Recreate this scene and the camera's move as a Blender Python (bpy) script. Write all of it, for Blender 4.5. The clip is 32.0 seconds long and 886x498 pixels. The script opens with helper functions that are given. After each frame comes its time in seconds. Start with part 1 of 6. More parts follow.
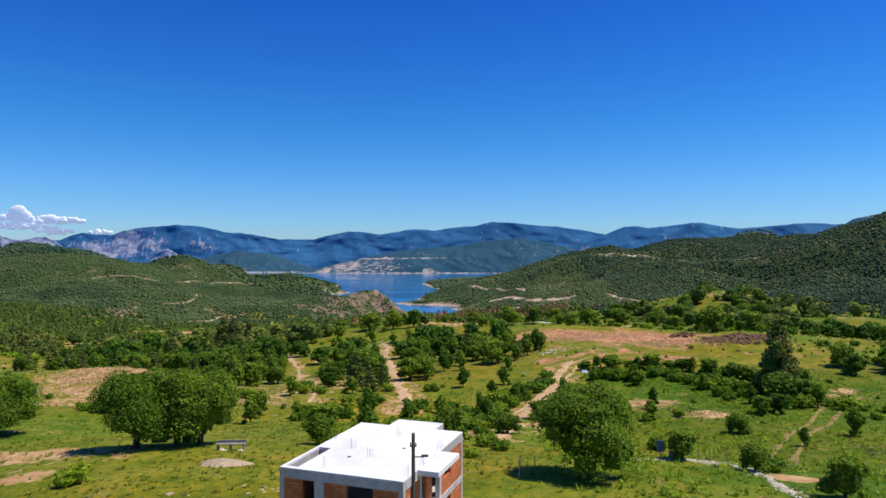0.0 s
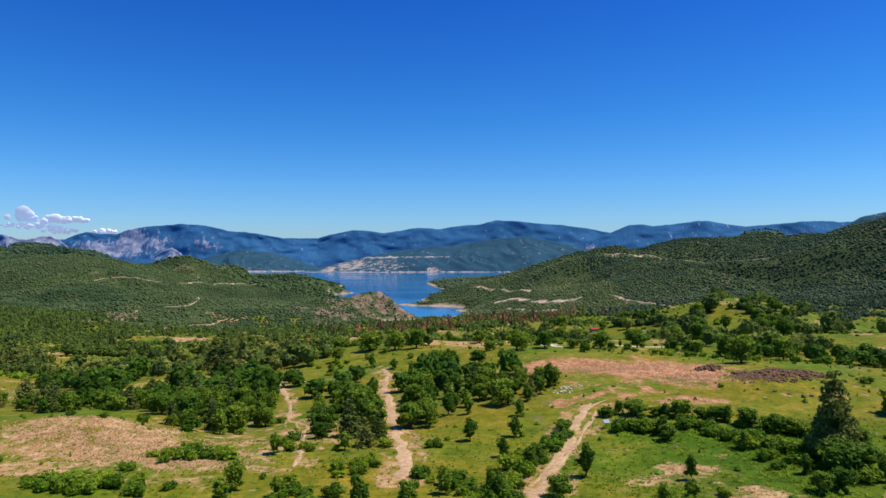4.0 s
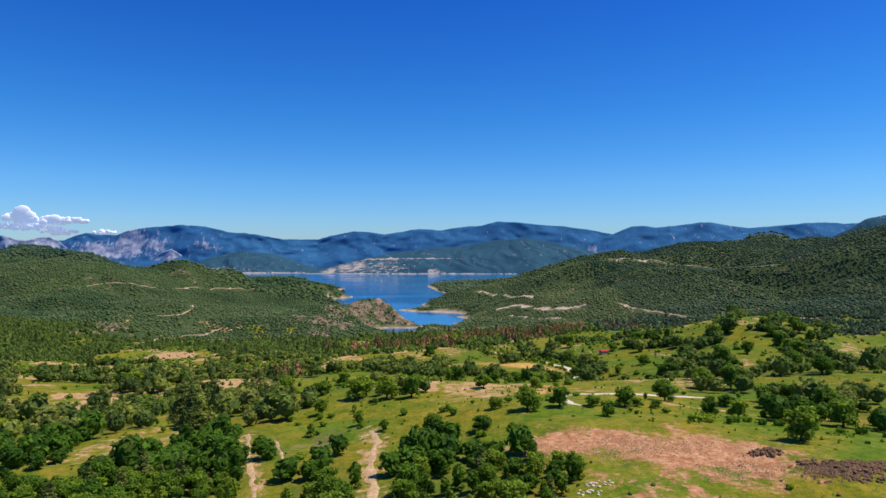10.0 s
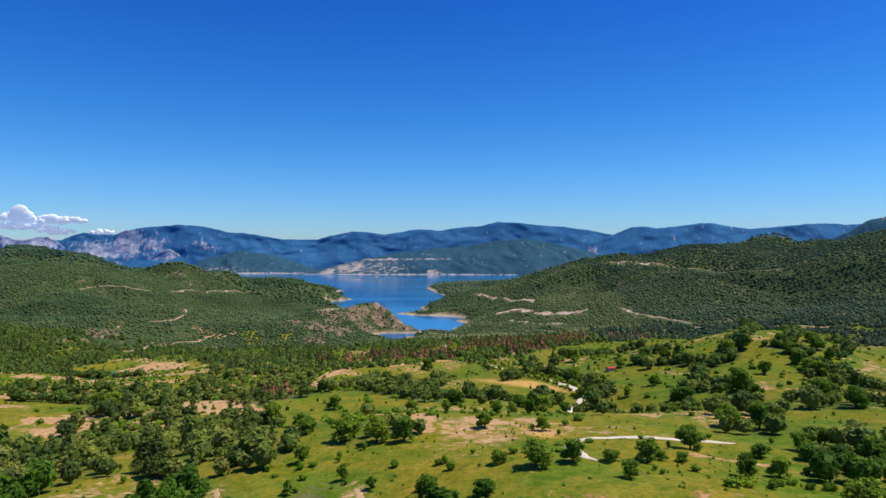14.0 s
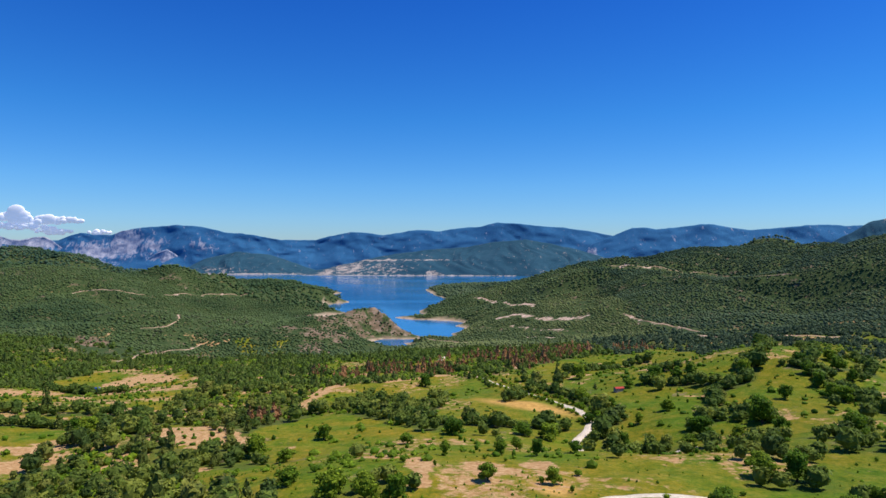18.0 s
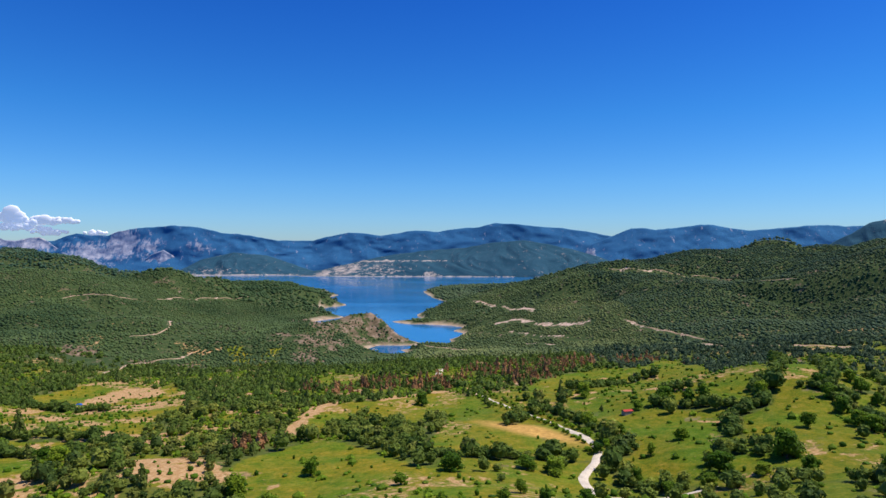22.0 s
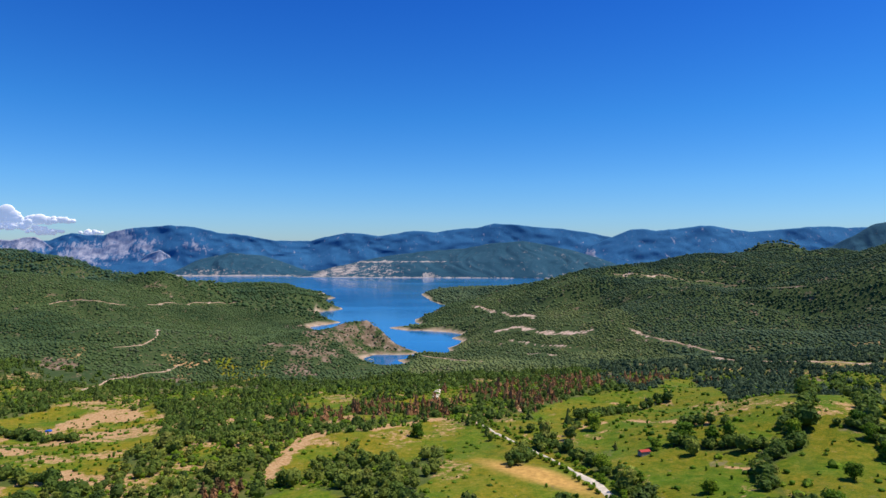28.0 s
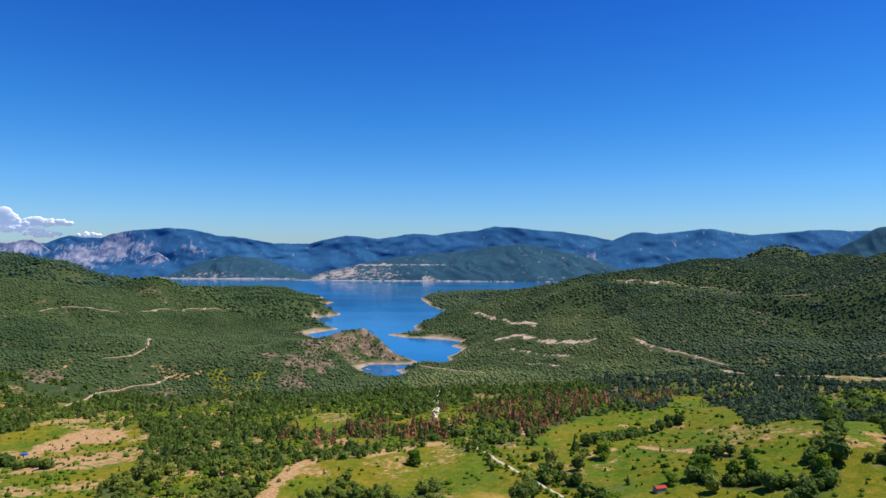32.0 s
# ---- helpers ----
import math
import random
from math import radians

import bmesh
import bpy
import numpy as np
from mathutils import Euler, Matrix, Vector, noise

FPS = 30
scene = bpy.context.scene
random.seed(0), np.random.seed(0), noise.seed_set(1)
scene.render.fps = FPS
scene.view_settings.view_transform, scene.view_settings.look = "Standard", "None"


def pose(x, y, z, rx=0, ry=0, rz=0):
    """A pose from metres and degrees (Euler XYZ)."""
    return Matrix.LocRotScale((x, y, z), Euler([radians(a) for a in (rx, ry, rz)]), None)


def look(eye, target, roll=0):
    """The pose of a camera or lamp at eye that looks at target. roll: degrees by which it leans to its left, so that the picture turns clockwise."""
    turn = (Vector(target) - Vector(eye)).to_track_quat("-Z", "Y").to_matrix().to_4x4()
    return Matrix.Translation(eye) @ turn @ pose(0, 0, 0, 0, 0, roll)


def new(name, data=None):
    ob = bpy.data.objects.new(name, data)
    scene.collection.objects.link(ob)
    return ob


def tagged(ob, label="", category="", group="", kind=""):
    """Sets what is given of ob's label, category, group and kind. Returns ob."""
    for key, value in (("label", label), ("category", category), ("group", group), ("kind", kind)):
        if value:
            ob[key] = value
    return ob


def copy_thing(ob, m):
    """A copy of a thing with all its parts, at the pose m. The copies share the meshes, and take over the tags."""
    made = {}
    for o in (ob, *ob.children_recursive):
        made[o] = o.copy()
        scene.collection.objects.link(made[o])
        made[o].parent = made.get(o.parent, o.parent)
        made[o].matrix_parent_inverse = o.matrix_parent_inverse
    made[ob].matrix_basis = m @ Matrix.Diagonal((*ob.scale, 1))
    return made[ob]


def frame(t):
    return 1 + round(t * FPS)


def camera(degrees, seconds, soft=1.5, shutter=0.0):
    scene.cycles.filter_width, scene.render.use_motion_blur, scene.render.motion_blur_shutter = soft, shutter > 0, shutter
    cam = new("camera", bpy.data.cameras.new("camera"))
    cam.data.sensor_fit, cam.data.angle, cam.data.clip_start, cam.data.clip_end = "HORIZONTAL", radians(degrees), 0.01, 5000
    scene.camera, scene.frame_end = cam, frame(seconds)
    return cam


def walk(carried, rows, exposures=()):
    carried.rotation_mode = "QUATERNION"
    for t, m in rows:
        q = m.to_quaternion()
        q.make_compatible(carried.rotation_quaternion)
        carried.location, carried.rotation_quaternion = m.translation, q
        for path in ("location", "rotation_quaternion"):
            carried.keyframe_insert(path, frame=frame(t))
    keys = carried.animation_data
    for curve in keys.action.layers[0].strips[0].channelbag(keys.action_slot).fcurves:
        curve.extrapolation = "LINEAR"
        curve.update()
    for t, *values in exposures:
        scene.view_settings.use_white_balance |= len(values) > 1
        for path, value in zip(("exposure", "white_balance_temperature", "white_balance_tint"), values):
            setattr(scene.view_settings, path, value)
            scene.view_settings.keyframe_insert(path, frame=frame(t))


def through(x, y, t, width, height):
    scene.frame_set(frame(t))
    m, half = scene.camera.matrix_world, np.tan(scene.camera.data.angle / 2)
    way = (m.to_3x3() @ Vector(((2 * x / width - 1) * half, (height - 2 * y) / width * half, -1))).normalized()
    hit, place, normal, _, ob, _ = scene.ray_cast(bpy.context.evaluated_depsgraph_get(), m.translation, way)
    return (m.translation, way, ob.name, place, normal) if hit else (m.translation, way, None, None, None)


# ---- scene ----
# ---- camera and its flight ----
cam = camera(68.41, 32.0, soft=1.5)
# seconds, place, turn in degrees
FLIGHT = [
    (0, -0.0, 0.001, 119.399, 90.504, 0.062, 0.876),
    (0.5, -0.057, 1.584, 120.144, 90.449, 0.116, 0.91),
    (1, -0.088, 3.21, 120.92, 90.414, 0.143, 0.957),
    (1.5, -0.101, 4.885, 121.723, 90.387, 0.146, 1.012),
    (2, -0.102, 6.614, 122.56, 90.378, 0.135, 1.071),
    (2.5, -0.104, 8.423, 123.427, 90.36, 0.125, 1.124),
    (3, -0.111, 10.311, 124.329, 90.343, 0.121, 1.174),
    (3.5, -0.131, 12.301, 125.271, 90.317, 0.149, 1.218),
    (4.5, -0.157, 16.368, 127.137, 90.302, 0.154, 1.288),
    (5.5, -0.193, 20.707, 129.045, 90.286, 0.168, 1.329),
    (6, -0.234, 22.919, 129.98, 90.283, 0.166, 1.352),
    (7, -0.283, 27.588, 131.881, 90.286, 0.166, 1.372),
    (8, -0.266, 32.551, 133.84, 90.298, 0.141, 1.378),
    (9, -0.167, 37.768, 135.8, 90.304, 0.118, 1.369),
    (10, 0.0, 43.19, 137.656, 90.292, 0.109, 1.358),
    (11, 0.154, 48.762, 139.494, 90.288, 0.092, 1.354),
    (12, 0.237, 54.392, 141.401, 90.282, 0.083, 1.334),
    (13, 0.28, 60.014, 143.341, 90.256, 0.053, 1.32),
    (14, 0.271, 65.692, 145.313, 90.237, 0.014, 1.324),
    (14.5, 0.242, 68.571, 146.315, 90.237, 0.002, 1.323),
    (15.5, 0.235, 74.33, 148.29, 90.227, -0.037, 1.317),
    (16.5, 0.2, 80.11, 150.318, 90.226, -0.056, 1.296),
    (17, 0.152, 82.994, 151.352, 90.217, -0.067, 1.281),
    (18, 0.043, 88.748, 153.492, 90.208, -0.065, 1.244),
    (19, -0.04, 94.504, 155.665, 90.208, -0.047, 1.193),
    (20, -0.054, 100.288, 157.802, 90.191, -0.036, 1.14),
    (21, -0.034, 106.11, 159.886, 90.167, -0.032, 1.111),
    (22, -0.056, 111.988, 161.941, 90.164, -0.049, 1.079),
    (23, -0.115, 117.925, 163.982, 90.15, -0.043, 1.032),
    (24, -0.156, 123.938, 166.002, 90.136, -0.043, 1.001),
    (25, -0.16, 130.054, 168.002, 90.123, -0.074, 0.985),
    (25.5, -0.15, 133.155, 168.995, 90.112, -0.077, 0.979),
    (26.5, -0.088, 139.383, 170.994, 90.093, -0.129, 0.982),
    (27.5, -0.018, 145.693, 172.997, 90.083, -0.172, 0.98),
    (28, 0.01, 148.854, 174.005, 90.07, -0.172, 0.974),
    (29, 0.041, 155.265, 176.032, 90.079, -0.188, 0.959),
    (30, 0.042, 161.783, 178.052, 90.121, -0.198, 0.943),
    (31, 0.02, 168.372, 180.03, 90.177, -0.198, 0.938),
    (32, 0.0, 175.0, 181.965, 90.236, -0.25, 0.954),
]
walk(cam, [(t, pose(*p)) for t, *p in FLIGHT])

# ---- daylight ----
SUN_HIGH, SUN_TURN = 62, 90  # degrees: height, and bearing clockwise from +y
world = bpy.data.worlds.new("clear_sky")
scene.world = world
world.use_nodes = True
wt = world.node_tree
sky = wt.nodes.new("ShaderNodeTexSky")
sky.sky_type, sky.sun_disc = "NISHITA", False
sky.sun_elevation, sky.sun_rotation = radians(SUN_HIGH), radians(SUN_TURN)
sky.altitude, sky.air_density, sky.dust_density, sky.ozone_density = 600, 1.0, 0.3, 3.0
grade = wt.nodes.new("ShaderNodeHueSaturation")
grade.inputs["Saturation"].default_value = 1.3
coord, axes, ramp, tint = (wt.nodes.new("ShaderNode" + n) for n in ("TexCoord", "SeparateXYZ", "ValToRGB", "Mix"))
tint.data_type, tint.blend_type = "RGBA", "MULTIPLY"
tint.inputs[0].default_value = 1
ramp.color_ramp.elements[0].position, ramp.color_ramp.elements[0].color = 0.0, (0.46, 0.62, 0.94, 1)
ramp.color_ramp.elements[1].position, ramp.color_ramp.elements[1].color = 0.5, (0.22, 0.55, 1.0, 1)
for place, colour in ((0.1, (0.41, 0.70, 1.02, 1)), (0.2, (0.28, 0.66, 1.03, 1)), (0.36, (0.20, 0.53, 1.04, 1))):
    ramp.color_ramp.elements.new(place).color = colour
back = wt.nodes["Background"]
back.inputs["Strength"].default_value = 0.135
wt.links.new(coord.outputs["Generated"], axes.inputs[0])
wt.links.new(axes.outputs["Z"], ramp.inputs[0])
wt.links.new(sky.outputs[0], grade.inputs["Color"])
wt.links.new(grade.outputs[0], tint.inputs[6])
wt.links.new(ramp.outputs[0], tint.inputs[7])
wt.links.new(tint.outputs[2], back.inputs["Color"])

sun_data = bpy.data.lights.new("sun", "SUN")
sun_data.energy, sun_data.angle, sun_data.color = 4.7, radians(0.55), (1.0, 0.95, 0.86)
sun = new("sun", sun_data)
a, h = radians(SUN_TURN), radians(SUN_HIGH)
sun.matrix_world = look((400 * math.sin(a) * math.cos(h), 400 * math.cos(a) * math.cos(h), 400 * math.sin(h)), (0, 0, 0))

# ---- materials ----
def material(name, rough=0.9):
    m = bpy.data.materials.new(name)
    m.use_nodes = True
    shader = m.node_tree.nodes["Principled BSDF"]
    shader.inputs["Roughness"].default_value = rough
    shader.inputs["Specular IOR Level"].default_value = 0.12
    return m, m.node_tree, shader


def put(tree, kind, *links, **values):
    """A node; links: (input, socket or value)."""
    node = tree.nodes.new("ShaderNode" + kind)
    for key, value in values.items():
        setattr(node, key, value)
    for key, value in links:
        if isinstance(value, bpy.types.NodeSocket):
            tree.links.new(value, node.inputs[key])
        else:
            node.inputs[key].default_value = value
    return node


def place_of(tree):
    return put(tree, "TexCoord").outputs["Object"]


def noise_of(tree, where, scale, detail=4.0, rough=0.6):
    return put(tree, "TexNoise", ("Vector", where), ("Scale", scale), ("Detail", detail), ("Roughness", rough)).outputs["Fac"]


def ramp_of(tree, value, *stops):
    node = put(tree, "ValToRGB", ("Fac", value))
    marks = node.color_ramp.elements
    while len(marks) < len(stops):
        marks.new(0.5)
    for mark, (at, colour) in zip(marks, stops):
        mark.position, mark.color = at, (*colour, 1) if len(colour) == 3 else colour
    return node.outputs["Color"]


def span(tree, value, low, high, a=0.0, b=1.0):
    return put(tree, "MapRange", ("Value", value), ("From Min", low), ("From Max", high), ("To Min", a), ("To Max", b)).outputs[0]


def blend(tree, factor, one, two, how="MIX"):
    node = put(tree, "Mix", data_type="RGBA", blend_type=how)
    for index, value in ((0, factor), (6, one), (7, two)):
        if isinstance(value, bpy.types.NodeSocket):
            tree.links.new(value, node.inputs[index])
        else:
            node.inputs[index].default_value = value if index == 0 else (*value, 1)
    return node.outputs[2]


def sums(tree, how, one, two):
    return put(tree, "Math", (0, one), (1, two), operation=how).outputs[0]


def mark_of(tree, name):
    return put(tree, "Attribute", attribute_name=name).outputs["Fac"]


def bumped(tree, shader, value, strength, distance):
    node = put(tree, "Bump", ("Height", value), ("Strength", strength), ("Distance", distance))
    tree.links.new(node.outputs[0], shader.inputs["Normal"])


def ground_material():
    m, t, s = material("meadow_and_soil", 0.95)
    w = place_of(t)
    wide, mid, fine = noise_of(t, w, 0.03, 6, 0.65), noise_of(t, w, 0.2, 6, 0.72), noise_of(t, w, 1.9, 4, 0.7)
    grass = ramp_of(t, mid, (0.30, (0.084, 0.122, 0.005)), (0.47, (0.176, 0.182, 0.008)), (0.68, (0.28, 0.235, 0.028)))
    lush = ramp_of(t, wide, (0.40, (0.62, 0.92, 0.7)), (0.5, (1, 1, 1)), (0.60, (1.25, 1.02, 1.0)))
    grass = blend(t, 1.0, grass, lush, "MULTIPLY")
    grass = blend(t, mark_of(t, "dark_grass"), grass, blend(t, 1.0, grass, (0.50, 0.74, 0.6), "MULTIPLY"))
    tuft = ramp_of(t, noise_of(t, w, 0.75, 5, 0.7), (0.34, (0.55, 0.72, 0.6)), (0.5, (1, 1, 1)), (0.66, (1.35, 1.12, 1.1)))
    grass = blend(t, 1.0, grass, tuft, "MULTIPLY")
    grass = blend(t, span(t, fine, 0.45, 0.75, 0, 0.6), grass, (0.06, 0.115, 0.008))
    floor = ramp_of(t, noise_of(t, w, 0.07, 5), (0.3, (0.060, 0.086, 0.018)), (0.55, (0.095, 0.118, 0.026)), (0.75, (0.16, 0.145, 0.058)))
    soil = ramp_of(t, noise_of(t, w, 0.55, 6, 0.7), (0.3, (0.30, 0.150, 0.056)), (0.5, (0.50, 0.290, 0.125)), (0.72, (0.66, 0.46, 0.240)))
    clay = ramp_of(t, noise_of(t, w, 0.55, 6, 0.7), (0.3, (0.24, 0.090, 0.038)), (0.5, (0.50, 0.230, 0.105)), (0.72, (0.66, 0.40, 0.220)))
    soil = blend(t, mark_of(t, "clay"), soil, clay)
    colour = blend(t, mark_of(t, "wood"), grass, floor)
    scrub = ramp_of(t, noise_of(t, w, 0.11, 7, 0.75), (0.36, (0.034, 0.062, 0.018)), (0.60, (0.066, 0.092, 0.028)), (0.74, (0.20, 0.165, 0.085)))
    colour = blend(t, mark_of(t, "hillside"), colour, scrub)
    straw = ramp_of(t, noise_of(t, w, 0.4, 5), (0.3, (0.44, 0.24, 0.06)), (0.7, (0.70, 0.41, 0.11)))
    colour = blend(t, mark_of(t, "straw"), colour, straw)
    ragged = sums(t, "ADD", mark_of(t, "soil"), span(t, noise_of(t, w, 0.22, 7, 0.75), 0.3, 0.7, -0.55, 0.55))
    colour = blend(t, span(t, ragged, 0.38, 0.62), colour, soil)
    shore = ramp_of(t, noise_of(t, w, 0.06, 5), (0.35, (0.38, 0.25, 0.15)), (0.65, (0.52, 0.40, 0.28)))
    colour = blend(t, mark_of(t, "shore"), colour, shore)
    rock = ramp_of(t, noise_of(t, w, 0.09, 7, 0.75), (0.36, (0.075, 0.062, 0.032)), (0.5, (0.20, 0.135, 0.082)), (0.68, (0.38, 0.28, 0.20)))
    craggy = sums(t, "ADD", mark_of(t, "rock"), span(t, noise_of(t, w, 0.035, 7, 0.75), 0.35, 0.65, -0.5, 0.5))
    colour = blend(t, span(t, craggy, 0.4, 0.6), colour, rock)
    bank = ramp_of(t, noise_of(t, w, 0.16, 6, 0.7), (0.34, (0.30, 0.19, 0.12)), (0.5, (0.56, 0.39, 0.28)), (0.66, (0.72, 0.55, 0.43)))
    torn = sums(t, "ADD", mark_of(t, "bank"), span(t, noise_of(t, w, 0.12, 7, 0.75), 0.35, 0.65, -0.45, 0.45))
    colour = blend(t, span(t, torn, 0.42, 0.6), colour, bank)
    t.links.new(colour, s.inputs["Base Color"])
    bumped(t, s, sums(t, "ADD", fine, sums(t, "MULTIPLY", mid, 2.0)), 0.7, 0.35)
    return m


def leaf_material(name, dark, light, vary=0.35, through=0.28):
    """Leaves: tone by plant, by leaf and by the tree's own random number."""
    m, t, s = material(name, 0.62)
    own = put(t, "ObjectInfo").outputs["Random"]
    leaf = put(t, "NewGeometry").outputs["Random Per Island"]
    tone = mark_of(t, "tone")
    mixed = sums(t, "ADD", sums(t, "MULTIPLY", leaf, 0.3), sums(t, "MULTIPLY", tone, 0.7))
    bright = tuple(min(1, c * k) for c, k in zip(light, (1.12, 1.12, 1.0)))
    dull = (light[0] * 0.92, light[1] * 0.70, light[2] * 1.0)
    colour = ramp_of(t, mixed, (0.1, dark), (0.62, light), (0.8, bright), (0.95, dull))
    shade = span(t, own, 0, 1, 1 - vary, 1 + vary)
    warm = put(t, "CombineXYZ", (0, span(t, own, 0, 1, 0.8, 1.25)), (1, 1.0), (2, 0.9)).outputs[0]
    colour = blend(t, 1.0, colour, warm, "MULTIPLY")
    speck = noise_of(t, place_of(t), 1.1, 4, 0.7)
    shade = sums(t, "MULTIPLY", shade, span(t, speck, 0.3, 0.7, 0.6, 1.4))
    grey = put(t, "CombineXYZ", (0, shade), (1, shade), (2, shade)).outputs[0]
    bumped(t, s, speck, 0.5, 0.5)
    colour = blend(t, 1.0, colour, grey, "MULTIPLY")
    t.links.new(colour, s.inputs["Base Color"])
    glow = put(t, "BsdfTranslucent", ("Color", colour))
    mix = put(t, "MixShader", (0, through))
    t.links.new(s.outputs[0], mix.inputs[1])
    t.links.new(glow.outputs[0], mix.inputs[2])
    t.links.new(mix.outputs[0], t.nodes["Material Output"].inputs["Surface"])
    return m


def plain_material(name, low, high, scale=3.0, rough=0.85, bump=0.3, depth=0.02, detail=6):
    m, t, s = material(name, rough)
    w = place_of(t)
    n = noise_of(t, w, scale, detail, 0.65)
    wide = noise_of(t, w, scale * 0.13, 3)
    colour = blend(t, span(t, n, 0.3, 0.7), low, high)
    dirt = ramp_of(t, wide, (0.3, (0.8, 0.78, 0.75)), (0.6, (1.06, 1.04, 1.02)))
    t.links.new(blend(t, 1.0, colour, dirt, "MULTIPLY"), s.inputs["Base Color"])
    bumped(t, s, n, bump, depth)
    return m


def water_material():
    m, t, s = material("lake_water", 0.06)
    w = place_of(t)
    s.inputs["Specular IOR Level"].default_value = 0.42
    s.inputs["IOR"].default_value = 1.33
    wide = noise_of(t, put(t, "Mapping", ("Vector", w), ("Scale", (0.0016, 0.0045, 1))).outputs[0], 1.0, 4)
    t.links.new(ramp_of(t, wide, (0.35, (0.008, 0.128, 0.32)), (0.65, (0.016, 0.180, 0.42))), s.inputs["Base Color"])
    t.links.new(span(t, wide, 0.35, 0.65, 0.04, 0.16), s.inputs["Roughness"])
    bumped(t, s, noise_of(t, w, 0.35, 3), 0.3, 0.25)
    return m


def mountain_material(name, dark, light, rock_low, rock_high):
    """Far slopes: woods in folds, with pale rock where the mark says so; haze is in the colours."""
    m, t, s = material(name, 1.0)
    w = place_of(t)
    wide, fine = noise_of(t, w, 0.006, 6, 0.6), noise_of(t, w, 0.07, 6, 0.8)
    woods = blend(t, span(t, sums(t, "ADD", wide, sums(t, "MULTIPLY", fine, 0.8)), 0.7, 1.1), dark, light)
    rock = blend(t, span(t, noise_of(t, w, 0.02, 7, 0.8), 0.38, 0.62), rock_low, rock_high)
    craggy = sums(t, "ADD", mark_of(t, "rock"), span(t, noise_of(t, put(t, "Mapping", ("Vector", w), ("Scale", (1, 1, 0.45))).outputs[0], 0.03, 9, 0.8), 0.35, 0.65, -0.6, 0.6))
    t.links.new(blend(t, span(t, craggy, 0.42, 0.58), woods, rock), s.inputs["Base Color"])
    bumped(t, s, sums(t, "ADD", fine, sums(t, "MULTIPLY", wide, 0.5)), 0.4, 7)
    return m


GROUND = ground_material()
WATER = water_material()
# distance haze is put into the bluish base colours of both ranges
FAR_RANGE = mountain_material("hazed_mountain_woods", (0.026, 0.115, 0.245), (0.042, 0.155, 0.300), (0.16, 0.20, 0.31), (0.52, 0.49, 0.53))
MID_RANGE = mountain_material("hazed_shore_woods", (0.019, 0.066, 0.100), (0.034, 0.094, 0.132), (0.26, 0.22, 0.20), (0.52, 0.44, 0.38))
OAK_LEAF = leaf_material("oak_leaves", (0.060, 0.125, 0.011), (0.190, 0.300, 0.024), through=0.4)
PINE_LEAF = leaf_material("pine_needles", (0.070, 0.108, 0.022), (0.180, 0.220, 0.046), through=0.3)
SHRUB_LEAF = leaf_material("shrub_leaves", (0.072, 0.150, 0.010), (0.215, 0.340, 0.020), through=0.4)
RUST_LEAF = leaf_material("dry_red_needles", (0.150, 0.086, 0.038), (0.350, 0.185, 0.085), through=0.12)
WOODS_LEAF = leaf_material("woodland_leaves", (0.078, 0.128, 0.022), (0.200, 0.262, 0.044), through=0.34)
# the next three leaf colours are shifted to blue to stand for haze
HILL_LEAF = leaf_material("hazed_hillside_leaves", (0.062, 0.104, 0.038), (0.142, 0.190, 0.070), through=0.2)
FAR_LEAF = leaf_material("hazed_far_hill_leaves", (0.034, 0.078, 0.046), (0.066, 0.118, 0.068), through=0.1)
RIDGE_LEAF = leaf_material("hazed_ridge_needles", (0.030, 0.064, 0.034), (0.064, 0.108, 0.050), through=0.15)
GRASS_LEAF = leaf_material("meadow_grass", (0.085, 0.15, 0.010), (0.25, 0.27, 0.030), through=0.2)
BARK = plain_material("bark", (0.045, 0.032, 0.022), (0.13, 0.10, 0.075), 6.0, 0.95, 0.8, 0.05)
DIRT = plain_material("dirt_track", (0.36, 0.21, 0.10), (0.66, 0.46, 0.26), 1.1, 0.95, 0.6, 0.08)
WORN = plain_material("worn_grass", (0.17, 0.15, 0.03), (0.36, 0.24, 0.10), 1.3, 0.95, 0.5, 0.05)
CUT = plain_material("road_cut", (0.36, 0.22, 0.13), (0.60, 0.43, 0.30), 0.12, 0.95, 0.6, 0.3)
GRAVEL = plain_material("pale_gravel", (0.54, 0.44, 0.33), (0.80, 0.71, 0.57), 1.6, 0.95, 0.5, 0.05)
DUST = plain_material("dusty_gravel", (0.30, 0.27, 0.19), (0.60, 0.54, 0.43), 1.6, 0.95, 0.6, 0.05)
GLOW_CLOUD = plain_material("cloud", (0.84, 0.83, 0.84), (0.90, 0.89, 0.89), 0.01, 1.0, 0.1, 1.0)
# added glow stands in for daylight on the clouds' shaded side
GLOW_CLOUD.node_tree.nodes["Principled BSDF"].inputs["Emission Color"].default_value = (0.80, 0.82, 0.90, 1)
GLOW_CLOUD.node_tree.nodes["Principled BSDF"].inputs["Emission Strength"].default_value = 0.3

# ---- terrain ----
def vnoise(x, y, seed=0):
    """Smooth value noise in -1..1 on numpy arrays, one unit per cell."""
    xi, yi = np.floor(x), np.floor(y)
    fx, fy = x - xi, y - yi
    fx, fy = fx * fx * (3 - 2 * fx), fy * fy * (3 - 2 * fy)

    def h(a, b):
        v = np.sin(a * 127.1 + b * 311.7 + seed * 74.7) * 43758.5453
        return v - np.floor(v)

    top = h(xi, yi) * (1 - fx) + h(xi + 1, yi) * fx
    low = h(xi, yi + 1) * (1 - fx) + h(xi + 1, yi + 1) * fx
    return (top * (1 - fy) + low * fy) * 2 - 1


